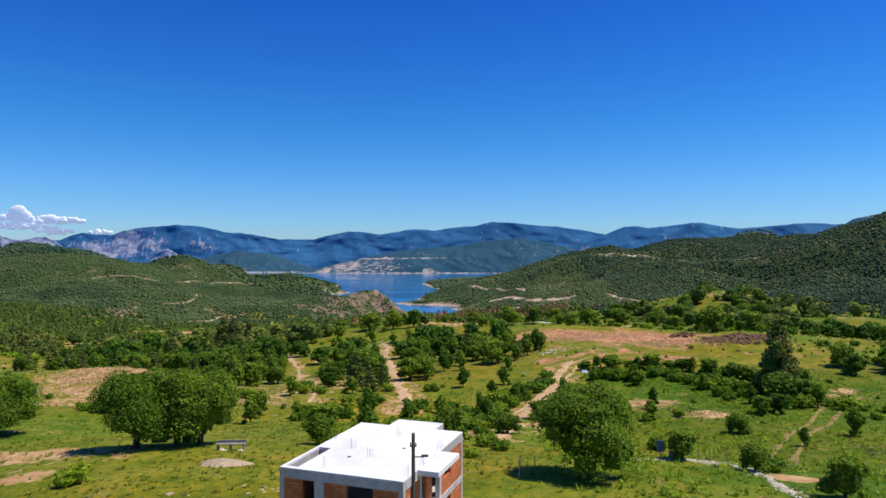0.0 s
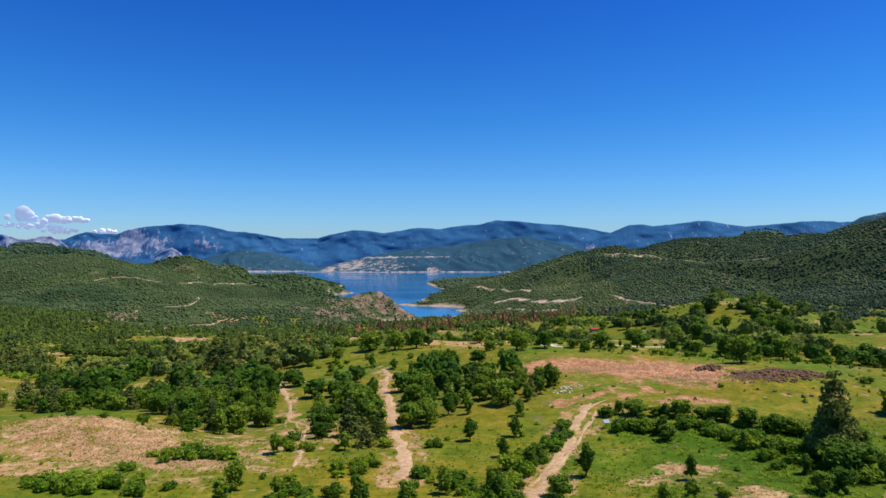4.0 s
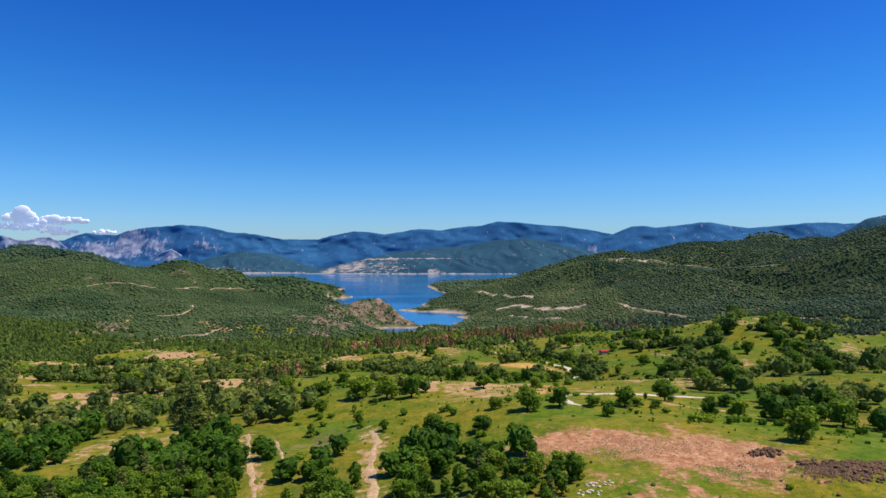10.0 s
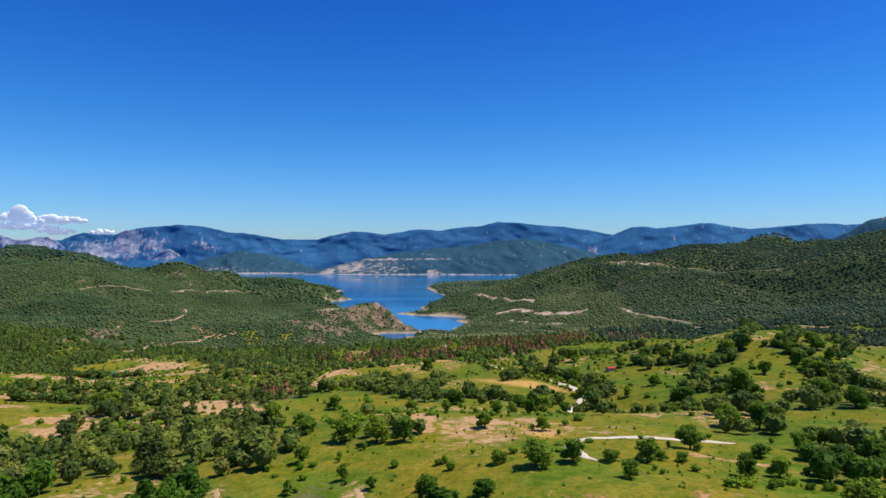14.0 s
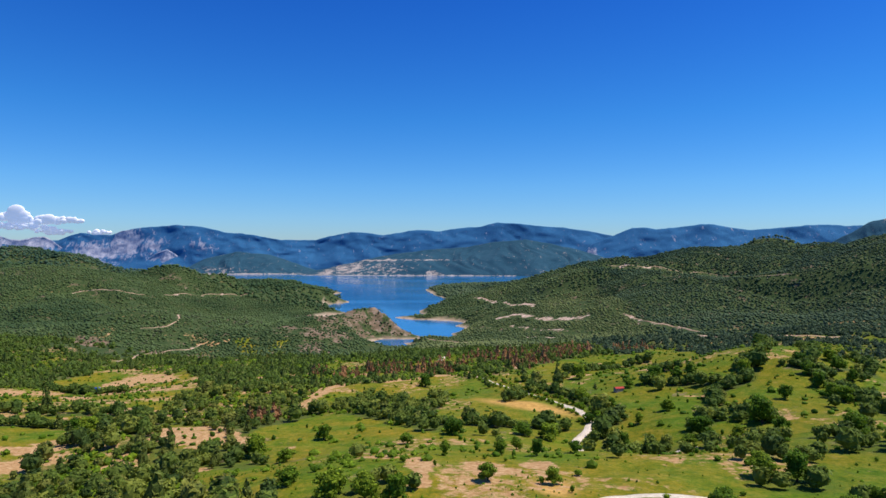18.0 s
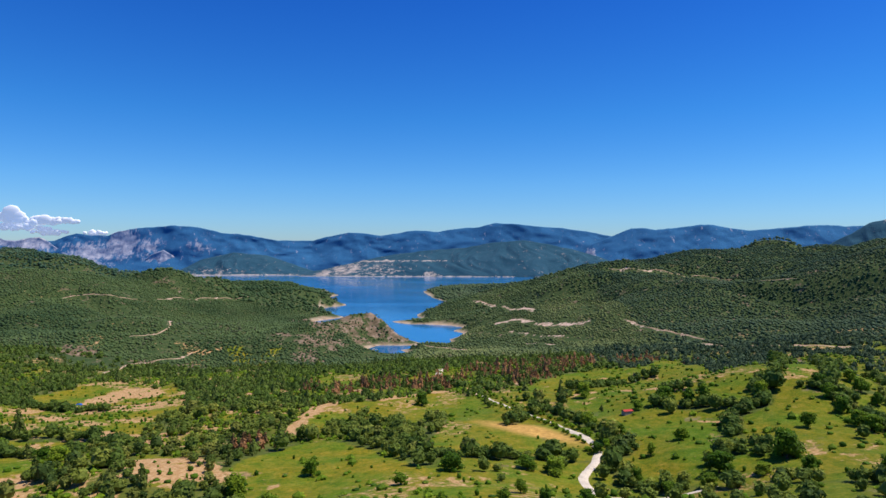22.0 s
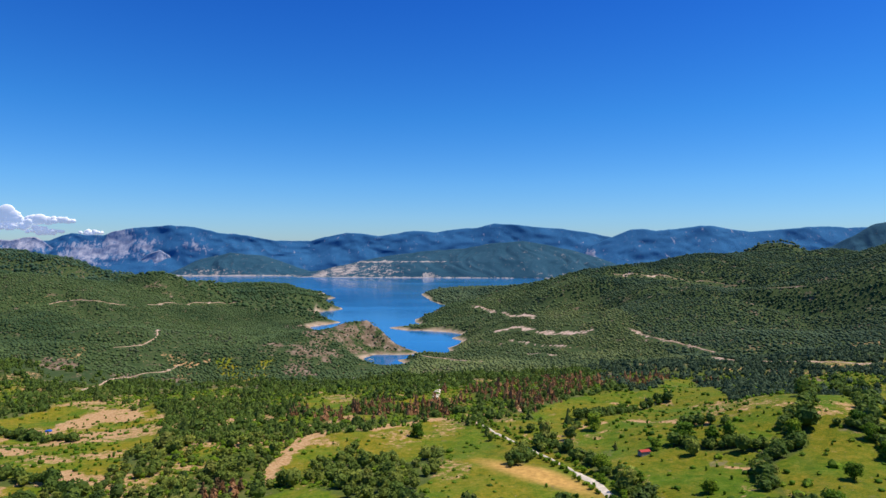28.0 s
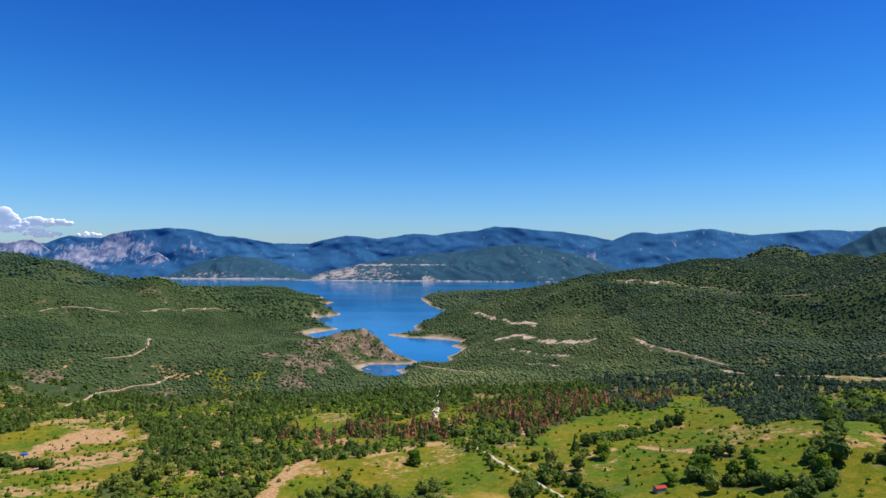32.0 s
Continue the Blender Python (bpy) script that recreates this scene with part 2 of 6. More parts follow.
def fbm(x, y, octaves=4, seed=0):
    total, amp = 0, 0.5
    for k in range(octaves):
        total = total + amp * vnoise(x, y, seed + k * 13)
        x, y, amp = x * 2.03 + 17.3, y * 2.03 - 9.1, amp * 0.5
    return total


# height of the valley's floor along its length
VALLEY_Y = [-3000, -300, 0, 40, 62, 115, 165, 215, 270, 300, 350, 450, 570, 800, 870, 1000, 1150, 1260, 1700, 5200]
VALLEY_Z = [190, 122, 106, 102.5, 101, 92.5, 93, 89, 90, 87, 79, 63, 55, 44, 38, 25, 9, 3, 3, 3]
# hills: centre x, y, height, reach across and along; fitted to points and skylines in the camera's view
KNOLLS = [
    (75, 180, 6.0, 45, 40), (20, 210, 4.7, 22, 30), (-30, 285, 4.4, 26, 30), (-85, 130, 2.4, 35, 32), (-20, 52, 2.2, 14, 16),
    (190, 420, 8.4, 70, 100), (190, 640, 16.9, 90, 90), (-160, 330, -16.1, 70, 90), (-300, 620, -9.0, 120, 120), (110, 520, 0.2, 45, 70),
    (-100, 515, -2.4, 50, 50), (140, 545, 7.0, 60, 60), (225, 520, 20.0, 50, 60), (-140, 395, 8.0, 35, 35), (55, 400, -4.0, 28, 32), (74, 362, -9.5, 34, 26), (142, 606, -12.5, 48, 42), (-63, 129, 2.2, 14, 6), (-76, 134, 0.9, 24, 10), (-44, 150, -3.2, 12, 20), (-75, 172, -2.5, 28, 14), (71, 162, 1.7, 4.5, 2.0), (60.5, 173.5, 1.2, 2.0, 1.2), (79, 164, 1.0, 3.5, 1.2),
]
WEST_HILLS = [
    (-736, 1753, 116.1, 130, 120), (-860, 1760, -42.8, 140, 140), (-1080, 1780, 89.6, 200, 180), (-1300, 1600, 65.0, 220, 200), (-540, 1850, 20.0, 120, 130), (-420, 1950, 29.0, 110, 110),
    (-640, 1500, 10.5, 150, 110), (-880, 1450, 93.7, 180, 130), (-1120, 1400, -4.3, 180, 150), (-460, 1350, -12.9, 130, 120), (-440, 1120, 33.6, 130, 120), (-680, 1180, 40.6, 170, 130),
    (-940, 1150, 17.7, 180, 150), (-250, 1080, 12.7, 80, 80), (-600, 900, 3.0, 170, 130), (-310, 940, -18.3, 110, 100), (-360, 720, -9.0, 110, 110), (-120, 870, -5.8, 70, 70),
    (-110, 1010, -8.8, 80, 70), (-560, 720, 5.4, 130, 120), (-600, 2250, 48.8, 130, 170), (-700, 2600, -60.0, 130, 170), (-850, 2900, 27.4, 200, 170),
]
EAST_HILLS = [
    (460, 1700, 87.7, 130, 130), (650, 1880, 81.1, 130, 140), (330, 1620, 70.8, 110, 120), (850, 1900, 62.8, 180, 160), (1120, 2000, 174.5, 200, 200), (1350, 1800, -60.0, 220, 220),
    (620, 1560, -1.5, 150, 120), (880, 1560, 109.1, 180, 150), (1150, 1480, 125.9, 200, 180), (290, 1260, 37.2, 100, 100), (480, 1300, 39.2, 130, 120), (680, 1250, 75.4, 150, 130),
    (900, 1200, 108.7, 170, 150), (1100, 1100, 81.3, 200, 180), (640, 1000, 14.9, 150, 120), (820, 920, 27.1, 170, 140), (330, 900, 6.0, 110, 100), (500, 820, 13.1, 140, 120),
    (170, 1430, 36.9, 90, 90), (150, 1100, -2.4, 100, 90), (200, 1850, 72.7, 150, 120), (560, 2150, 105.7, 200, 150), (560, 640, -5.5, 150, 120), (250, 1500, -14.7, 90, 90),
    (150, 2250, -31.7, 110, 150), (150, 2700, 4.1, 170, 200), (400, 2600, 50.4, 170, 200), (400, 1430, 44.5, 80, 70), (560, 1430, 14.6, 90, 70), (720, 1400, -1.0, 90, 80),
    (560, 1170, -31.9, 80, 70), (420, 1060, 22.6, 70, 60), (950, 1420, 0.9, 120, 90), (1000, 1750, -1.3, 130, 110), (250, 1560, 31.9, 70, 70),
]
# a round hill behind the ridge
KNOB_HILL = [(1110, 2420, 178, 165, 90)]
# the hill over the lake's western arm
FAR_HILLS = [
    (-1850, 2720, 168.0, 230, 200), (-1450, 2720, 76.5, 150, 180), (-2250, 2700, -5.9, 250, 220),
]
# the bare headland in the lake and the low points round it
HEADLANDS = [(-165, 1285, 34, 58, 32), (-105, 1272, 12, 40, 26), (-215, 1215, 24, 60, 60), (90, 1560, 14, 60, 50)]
# the lake's shore, round from the cove
LAKE = [
    (-141, 1174), (-116, 1116), (-97, 1092), (-82, 1101), (-75, 1135), (-93, 1176), (-73, 1191), (-52, 1212), (-20, 1229), (-4, 1257), (-9, 1303), (19, 1396),
    (-3, 1431), (18, 1487), (-15, 1528), (-62, 1543), (-98, 1550), (-142, 1595), (-111, 1636), (-81, 1659), (-96, 1771), (-76, 1848), (-50, 1934), (-20, 2029),
    (21, 2136), (-31, 2189), (-76, 2331), (-96, 2497), (-131, 2690), (-82, 3038), (69, 3131), (253, 3190), (600, 3500), (1000, 4150), (3600, 4400), (3600, 7900),
    (-6500, 7900), (-6500, 4000), (-2600, 3700), (-1700, 3400), (-1250, 3300), (-767, 3186), (-659, 2950), (-565, 2850), (-498, 2723), (-535, 2631), (-422, 2499),
    (-470, 2284), (-319, 2061), (-395, 1901), (-272, 1703), (-320, 1600), (-284, 1523), (-235, 1508), (-170, 1400), (-110, 1340), (-56, 1238), (-93, 1226), (-130, 1224), (-144, 1198),
]


def lake_depth(x, y):
    """Distance to the shore in metres, positive on the water."""
    x, y = np.asarray(x, float), np.asarray(y, float)
    best, inside = np.full(x.shape, 1e9), np.zeros(x.shape, bool)
    for (ax, ay), (bx, by) in zip(LAKE, LAKE[1:] + LAKE[:1]):
        dx, dy = bx - ax, by - ay
        k = np.clip(((x - ax) * dx + (y - ay) * dy) / (dx * dx + dy * dy), 0, 1)
        best = np.minimum(best, np.hypot(x - ax - k * dx, y - ay - k * dy))
        inside ^= ((ay > y) != (by > y)) & (x < ax + (y - ay) * dx / (dy if dy else 1e-9))
    return np.where(inside, best, -best)


def height(x, y):
    """The ground's height over the lake."""
    x, y = np.asarray(x, float), np.asarray(y, float)
    z = np.interp(y, VALLEY_Y, VALLEY_Z)
    for k in (-1, 1):
        z = (z + np.interp(y + 25 * k, VALLEY_Y, VALLEY_Z)) / 2
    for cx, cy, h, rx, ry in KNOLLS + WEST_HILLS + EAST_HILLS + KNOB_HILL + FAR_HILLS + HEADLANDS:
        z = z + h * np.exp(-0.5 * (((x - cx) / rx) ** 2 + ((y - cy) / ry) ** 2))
    far = np.clip((y - 250) / 900, 0, 1)
    z = z + fbm(x / 60, y / 60, 3, 3) * (2.0 + 5 * far) + fbm(x / 14, y / 14, 3, 6) * 0.75 * np.clip((y - 30) / 60, 0.25, 1) + fbm(x / 220, y / 220, 4, 8) * 15 * far * np.clip((z - 12) / 50, 0, 1)
    ravine = np.clip(1 - 5.5 * np.abs(fbm(x / 300 + 0.4 * y / 300, y / 300, 3, 19)), 0, 1)
    z = z - 18 * ravine * far * np.clip((z - 28) / 40, 0, 1) * np.clip((y - 850) / 200, 0, 1)
    d = lake_depth(x, y) + fbm(x / 40, y / 40, 3, 5) * 9
    land = np.maximum(-d, 0)
    z = np.minimum(np.maximum(z, np.minimum(0.3 + land * 0.1, 12)), 0.3 + 0.12 * land + 0.012 * land * land)
    z = np.where(d > 0, -np.minimum(d * 0.2, 12), z)
    return z


# ---- what covers the ground ----
def oval(x, y, cx, cy, rx, ry, turn=0.0, edge=0.35):
    """1 inside an ellipse, fading to 0 over its edge."""
    c, s = math.cos(radians(turn)), math.sin(radians(turn))
    u, v = (x - cx) * c + (y - cy) * s, (y - cy) * c - (x - cx) * s
    return np.clip((1 + edge - np.hypot(u / rx, v / ry)) / (2 * edge), 0, 1)


def ovals(x, y, rows):
    best = np.zeros(np.shape(x))
    for row in rows:
        best = np.maximum(best, oval(x, y, *row))
    return best


def line_far(x, y, points):
    """Distance to a line of points."""
    best = np.full(np.shape(x), 1e9)
    for (ax, ay), (bx, by) in zip(points, points[1:]):
        dx, dy = bx - ax, by - ay
        k = np.clip(((x - ax) * dx + (y - ay) * dy) / (dx * dx + dy * dy), 0, 1)
        best = np.minimum(best, np.hypot(x - ax - k * dx, y - ay - k * dy))
    return best


# bare soil: centre, reach, turn
SOIL = [
    (28, 186, 20, 7, 5, 0.6), (49, 176, 18, 15, -28, 0.6),
    (30, 58, 3, 2), (8, 282, 8, 12), (25, 290, 6, 10),
]
# thinly grassed soil
SOIL_THIN = [(-60, 122, 22, 12, -12), (-42, 113, 11, 5, -22), (47, 147, 10, 4, -8), (-35, 56, 10, 5, -18), (-36, 49, 6, 2.5), (37, 98, 6, 3), (68, 116, 6, 2, 40), (31, 108, 9, 5, 30), (-66, 108, 14, 4), (5, 262, 12, 20, 20)]
# bare banks and worn strips on the far fields: line, half width
SOIL_LINES = [
    ([(-265, 680), (-283, 718), (-295, 758), (-282, 771)], 6), ([(-249, 721), (-240, 734), (-227, 739), (-219, 756)], 6), ([(-95, 466), (-98, 500), (-97, 529), (-93, 561), (-87, 576)], 5),
    ([(-52, 578), (-41, 590), (-26, 603), (-8, 608)], 5), ([(-295, 639), (-292, 661), (-292, 692), (-262, 667)], 13), ([(-253, 573), (-256, 608), (-236, 596)], 13), ([(-347, 583), (-331, 585), (-320, 592)], 10),
    ([(-292, 552), (-279, 550), (-261, 541)], 7), ([(-203, 381), (-193, 382), (-187, 389)], 9), ([(-186, 357), (-182, 362), (-182, 368)], 8), ([(-208, 476), (-209, 494), (-190, 478)], 6),
    ([(-146, 406), (-129, 391), (-113, 390)], 8), ([(-131, 384), (-117, 380), (-102, 384)], 8), ([(-12, 292), (-10, 278), (-10, 264)], 3.5), ([(12, 276), (16, 282), (19, 273)], 2.5),
    ([(-138, 553), (-127, 547)], 5), ([(-144, 404), (-131, 402), (-122, 408), (-107, 395)], 6), ([(-350, 975), (-330, 976), (-319, 992)], 7), ([(128, 455), (136, 452)], 2.5), ([(80, 558), (97, 574)], 3),
    ([(116, 577), (132, 526), (141, 516)], 3), ([(-30, 300), (-20, 296)], 3), ([(60, 232), (75, 226)], 2), ([(116, 643), (134, 631)], 2.5),
]
STRAW = [(40, 471, 39, 9, -53), (26, 262, 5, 10)]
# groves near the flight: centre, reach, turn
GROVES = [
    (-68, 200, 20, 46, 20), (-52, 158, 10, 26, 20), (-90, 166, 26, 12, -10), (-25, 160, 8, 38, 12), (-4, 170, 10, 28, 0), (10, 165, 11, 17, 0),
    (-26, 259, 14, 7), (-105, 250, 34, 52, 25), (-140, 300, 20, 16), (-115, 318, 18, 14), (-60, 258, 12, 20),
    (92, 268, 11, 8), (101, 296, 11, 9), (140, 310, 16, 13), (104, 230, 17, 12), (120, 250, 18, 11), (90, 214, 9, 6), (112, 204, 14, 8), (140, 205, 20, 9), (86, 133, 12, 6), (118, 168, 14, 7),
]
# open fields in the wooded valley, as outlines
OPEN_WEST = [
    [(-373, 583), (-356, 595), (-324, 598), (-365, 661), (-343, 681), (-357, 733), (-328, 754), (-260, 664), (-201, 546), (-176, 492), (-185, 478), (-170, 443), (-190, 440), (-178, 404), (-192, 404), (-184, 384), (-175, 354), (-169, 332), (-200, 331)],
    [(-355, 680), (-348, 711), (-319, 719), (-302, 731), (-273, 695), (-268, 731), (-217, 633), (-193, 570), (-188, 534), (-206, 510), (-235, 510)],
    [(-99, 211), (-107, 240), (-96, 243), (-113, 272), (-117, 312), (-97, 275), (-87, 243), (-80, 233), (-73, 212), (-83, 211), (-79, 196), (-90, 195)],
    [(-141, 384), (-157, 425), (-151, 429), (-115, 396), (-96, 386), (-108, 365), (-116, 366), (-124, 375)], [(-318, 1005), (-291, 995), (-261, 960), (-257, 1014), (-248, 1039), (-224, 922), (-235, 883), (-277, 928)],
]
OPEN_MIDDLE = [
    [(-94, 381), (-98, 412), (-82, 448), (-69, 457), (-43, 430), (-12, 387), (3, 374), (12, 358), (48, 390), (56, 386), (45, 316), (57, 294), (73, 286), (81, 276), (76, 261), (-4, 258), (-11, 264), (-14, 305), (-21, 304), (-47, 302), (-41, 264), (-73, 278), (-98, 336), (-78, 332), (-72, 340), (-79, 371)],
    [(-93, 456), (-99, 517), (-94, 574), (-57, 568), (-52, 580), (-8, 612), (10, 577), (20, 551), (-15, 523), (-27, 500), (-57, 533), (-73, 544), (-75, 501), (-84, 481)],
    [(-18, 449), (-6, 493), (8, 506), (22, 512), (46, 491), (59, 464), (62, 440), (41, 432), (24, 421), (11, 417), (-1, 423), (-8, 412), (-16, 413)],
    [(-132, 668), (-117, 732), (-96, 720), (-74, 687), (-82, 644), (-113, 652)], [(-52, 681), (-21, 702), (-19, 667), (-48, 667)], [(-79, 628), (-47, 617), (-45, 606), (-76, 607)],
]
OPEN_EAST = [
    [(63, 622), (84, 647), (95, 658), (127, 675), (156, 668), (196, 762), (228, 780), (197, 617), (178, 567), (194, 556), (183, 517), (177, 499), (168, 477), (136, 492), (108, 498), (104, 493), (83, 509), (72, 523), (79, 575), (66, 583), (54, 588)],
    [(88, 482), (119, 480), (161, 461), (148, 429), (135, 398), (121, 380), (86, 400), (85, 422), (92, 439), (85, 459)],
    [(186, 500), (212, 538), (218, 527), (213, 504), (194, 479), (181, 461), (161, 423), (142, 388), (142, 369), (150, 360), (177, 401), (180, 419), (196, 460), (195, 482), (182, 486)],
    [(214, 504), (237, 522), (357, 675), (373, 651), (244, 472), (216, 473), (215, 491)],
    [(181, 487), (199, 511), (215, 512), (205, 485), (186, 461), (162, 413), (154, 379), (160, 364), (142, 314), (124, 285), (127, 319), (130, 350), (148, 397), (167, 460)],
    [(218, 497), (373, 724), (395, 703), (405, 666), (256, 454), (230, 453), (219, 475)],
    [(108, 485), (122, 476), (165, 463), (136, 403), (112, 370), (92, 381), (84, 409), (84, 440)],
    [(175, 463), (205, 461), (251, 494), (432, 723), (472, 723), (191, 325), (199, 363), (195, 386), (181, 402), (160, 408)],
]


def within(x, y, outline):
    hit = np.zeros(np.shape(x), bool)
    for (ax, ay), (bx, by) in zip(outline, outline[1:] + outline[:1]):
        hit ^= ((ay > y) != (by > y)) & (x < ax + (y - ay) * (bx - ax) / ((by - ay) if by != ay else 1e-9))
    return hit


HEDGES = [
    [(84, 582), (109, 601), (158, 641)], [(116, 491), (142, 478), (166, 467)], [(166, 467), (178, 498), (192, 505), (312, 738)], [(137, 383), (129, 402), (141, 451), (166, 467)],
    [(357, 763), (300, 650), (207, 475), (200, 432), (194, 392), (190, 340)], [(110, 385), (119, 394), (137, 383)], [(31, 488), (52, 525), (66, 500), (80, 440), (79, 418)],
    [(6, 408), (42, 421), (65, 413), (73, 392)], [(133, 523), (148, 506)], [(198, 480), (238, 471), (360, 731)], [(69, 383), (105, 354), (140, 330)],
    [(-33, 455), (-12, 410), (8, 408)], [(-187, 436), (-230, 436), (-260, 440)], [(-146, 391), (-200, 470), (-294, 484)], [(-246, 572), (-347, 624)],
]
RUST = [(-60, 640, 60, 40), (40, 690, 70, 30), (120, 720, 60, 20), (-95, 450, 20, 25), (150, 760, 90, 25), (60, 640, 20, 30)]


def fields(x, y):
    """1 on open fields, whose edges are ragged."""
    u, v = x + 7 * fbm(x / 20, y / 20, 3, 81), y + 9 * fbm(x / 20, y / 20, 3, 82)
    best = np.zeros(np.shape(x), bool)
    for outline in OPEN_WEST + OPEN_MIDDLE + OPEN_EAST:
        best |= within(u, v, outline)
    return best * 1.0


def wooded(x, y):
    """How thickly trees stand, 0 to 1."""
    ragged = fbm(x / 26, y / 26, 3, 21)
    near = np.clip(ovals(x, y, GROVES) * (1.05 + 0.7 * ragged), 0, 1)
    clear = fields(x, y)
    near = near * (1 - clear * (x < -45))
    mid = np.clip(0.9 + 1.1 * ragged, 0.25, 1) * (1 - clear)
    glade = np.clip(fbm(x / 38, y / 38, 3, 88) * 2.8 - 0.1, 0, 0.85)
    mid = mid * (1 - glade) * np.where((x > -5) & (y < 585) & (x < 330), 0.15, 1)
    for line in HEDGES:
        mid = np.maximum(mid, np.clip((4.2 + 6 * ragged - line_far(x, y, line)) / 2, 0, 0.95))
    k = np.clip((y - 285) / 40, 0, 1)
    return np.maximum(near, mid * k)


# road cuts and bare banks on the hillsides: label, line, half width of the bare ground, width of the road
HILL_ROADS = [
    ("tan road cut along a wooded hillside", [(-766, 1353), (-749, 1378), (-713, 1386), (-689, 1381), (-668, 1392), (-651, 1432)], 2.5, 2.6),
    ("thin tan road along a wooded hillside", [(-636, 1492), (-624, 1556), (-604, 1639), (-562, 1683), (-517, 1733)], 2.5, 3.0),
    ("tan road cut high on a wooded ridge", [(344, 1612), (378, 1603), (424, 1591), (455, 1631), (496, 1624), (518, 1636), (581, 1652), (619, 1622)], 3, 2.6),
    ("tan road cut on a steep wooded hill", [(549, 1302), (572, 1290), (585, 1278), (600, 1264)], 2.5, 2.5),
    ("orange dirt road climbing a wooded slope", [(283, 1216), (288, 1197), (294, 1155), (298, 1141), (314, 1114), (329, 1079), (336, 1028), (346, 999)], 5, 5.0),
    ("tan dirt road along the foot of a wooded hill", [(313, 945), (320, 924), (334, 897), (348, 852), (381, 831), (426, 825)], 5, 4.5),
    ("pale road beside the lake", [(48, 1757), (88, 1692), (114, 1533), (152, 1409)], 6, 6.0),
    ("tan dirt road on a wooded hillside", [(-480, 1210), (-455, 1140), (-423, 1072), (-418, 1042), (-429, 1011), (-443, 990)], 3, 3.4),
    ("tan dirt road across a rough slope", [(-375, 804), (-376, 835), (-384, 876), (-373, 902), (-366, 921), (-353, 950), (-350, 975)], 3, 4.0),
    ("pale shore road beside a cove", [(-46, 1155), (-27, 1151), (-2, 1136), (30, 1089), (47, 1063)], 5, 7.0),
]
BANKS = [
    ([(118, 1511), (139, 1488), (159, 1438)], 13),
    ([(84, 1359), (106, 1367), (125, 1356), (137, 1330)], 13),
    ([(151, 1300), (173, 1274), (202, 1251), (227, 1238)], 9),
    ([(99, 1286), (126, 1238), (153, 1200), (179, 1171)], 5),
    ([(118, 1166), (138, 1159), (151, 1133)], 6),
    ([(424, 1591), (455, 1631)], 5),
]
CUTS = [(line, wide) for _, line, wide, _ in HILL_ROADS] + BANKS


def bare_rock(x, y):
    head = ovals(x, y, [(-125, 1275, 75, 45), (-200, 1220, 60, 70), (-205, 1090, 45, 65), (-197, 985, 26, 55, 20), (-205, 852, 14, 22, 30), (-262, 1075, 22, 30), (-470, 905, 30, 24), (-330, 905, 22, 14), (-330, 1560, 60, 40)]) * 0.62
    return head


def bare_bank(x, y):
    """Cut slopes along the hillside roads and by the shore."""
    cuts = np.zeros(np.shape(x))
    for line, wide in CUTS:
        cuts = np.maximum(cuts, np.clip((wide * (0.75 + 1.6 * fbm(x / 18, y / 18, 2, 91)) - line_far(x, y, line)) / 3, 0, 1))
    return cuts * 0.85


# ---- the ground: one sheet from behind the start to the far shore ----
def sheet(name, rows_y, half, cols, mats):
    """A grid whose rows widen with distance. Returns its mesh, and x and y of its corners."""
    u = np.linspace(-1, 1, cols)
    u = np.sign(u) * np.abs(u) ** 1.15
    X, Y = half(rows_y)[:, None] * u[None, :], np.repeat(rows_y[:, None], cols, 1)
    Z = height(X, Y)
    n, c = len(rows_y), cols
    i = (np.arange(n - 1)[:, None] * c + np.arange(c - 1)[None, :]).ravel()
    quads = np.stack([i, i + 1, i + c + 1, i + c], 1)
    me = mesh_of(name, np.stack([X, Y, Z], -1).reshape(-1, 3), quads, smooth=True)
    me.materials.append(mats)
    return me, X.ravel(), Y.ravel(), Z.ravel()


def mesh_of(name, verts, faces, smooth=False):
    """A mesh from arrays; all faces have as many corners."""
    me = bpy.data.meshes.new(name)
    verts, faces = np.ascontiguousarray(verts, np.float32), np.ascontiguousarray(faces, np.int32)
    k = faces.shape[1]
    me.vertices.add(len(verts)), me.loops.add(faces.size), me.polygons.add(len(faces))
    me.vertices.foreach_set("co", verts.ravel())
    me.loops.foreach_set("vertex_index", faces.ravel())
    me.polygons.foreach_set("loop_start", np.arange(len(faces), dtype=np.int32) * k)
    me.polygons.foreach_set("use_smooth", np.full(len(faces), smooth))
    me.update(calc_edges=True)
    return me


def marked(me, name, values):
    me.attributes.new(name, "FLOAT", "POINT").data.foreach_set("value", np.ascontiguousarray(values, np.float32))


TRAIL_B = [(-8, 106), (-9, 122), (-11, 134), (-14, 150), (-16, 166), (-20, 190), (-21, 211), (-24, 219)]
TRAIL_A = [(-25, 112), (-27, 128), (-30, 139), (-30, 145), (-33, 151), (-38, 159), (-42, 176), (-50, 198), (-60, 228)]
TRAIL_C = [(5, 80), (7, 87), (11, 103), (16, 117), (20, 130), (23, 138), (27, 148)]
steps = [-420.0]
while steps[-1] < 4900:
    y = steps[-1]
    steps.append(y + (25 if y < -40 else 4 if y < 20 else max(0.8, 0.0058 * y) if y < 1350 else 0.0085 * y if y < 1900 else 0.022 * y))
rows_y = np.array(steps)
ground_mesh, gx, gy, gz = sheet("ground", rows_y, lambda y: np.maximum(190, 1.02 * (y + 90)), 380, GROUND)
soil = ovals(gx, gy, SOIL) * 0.85
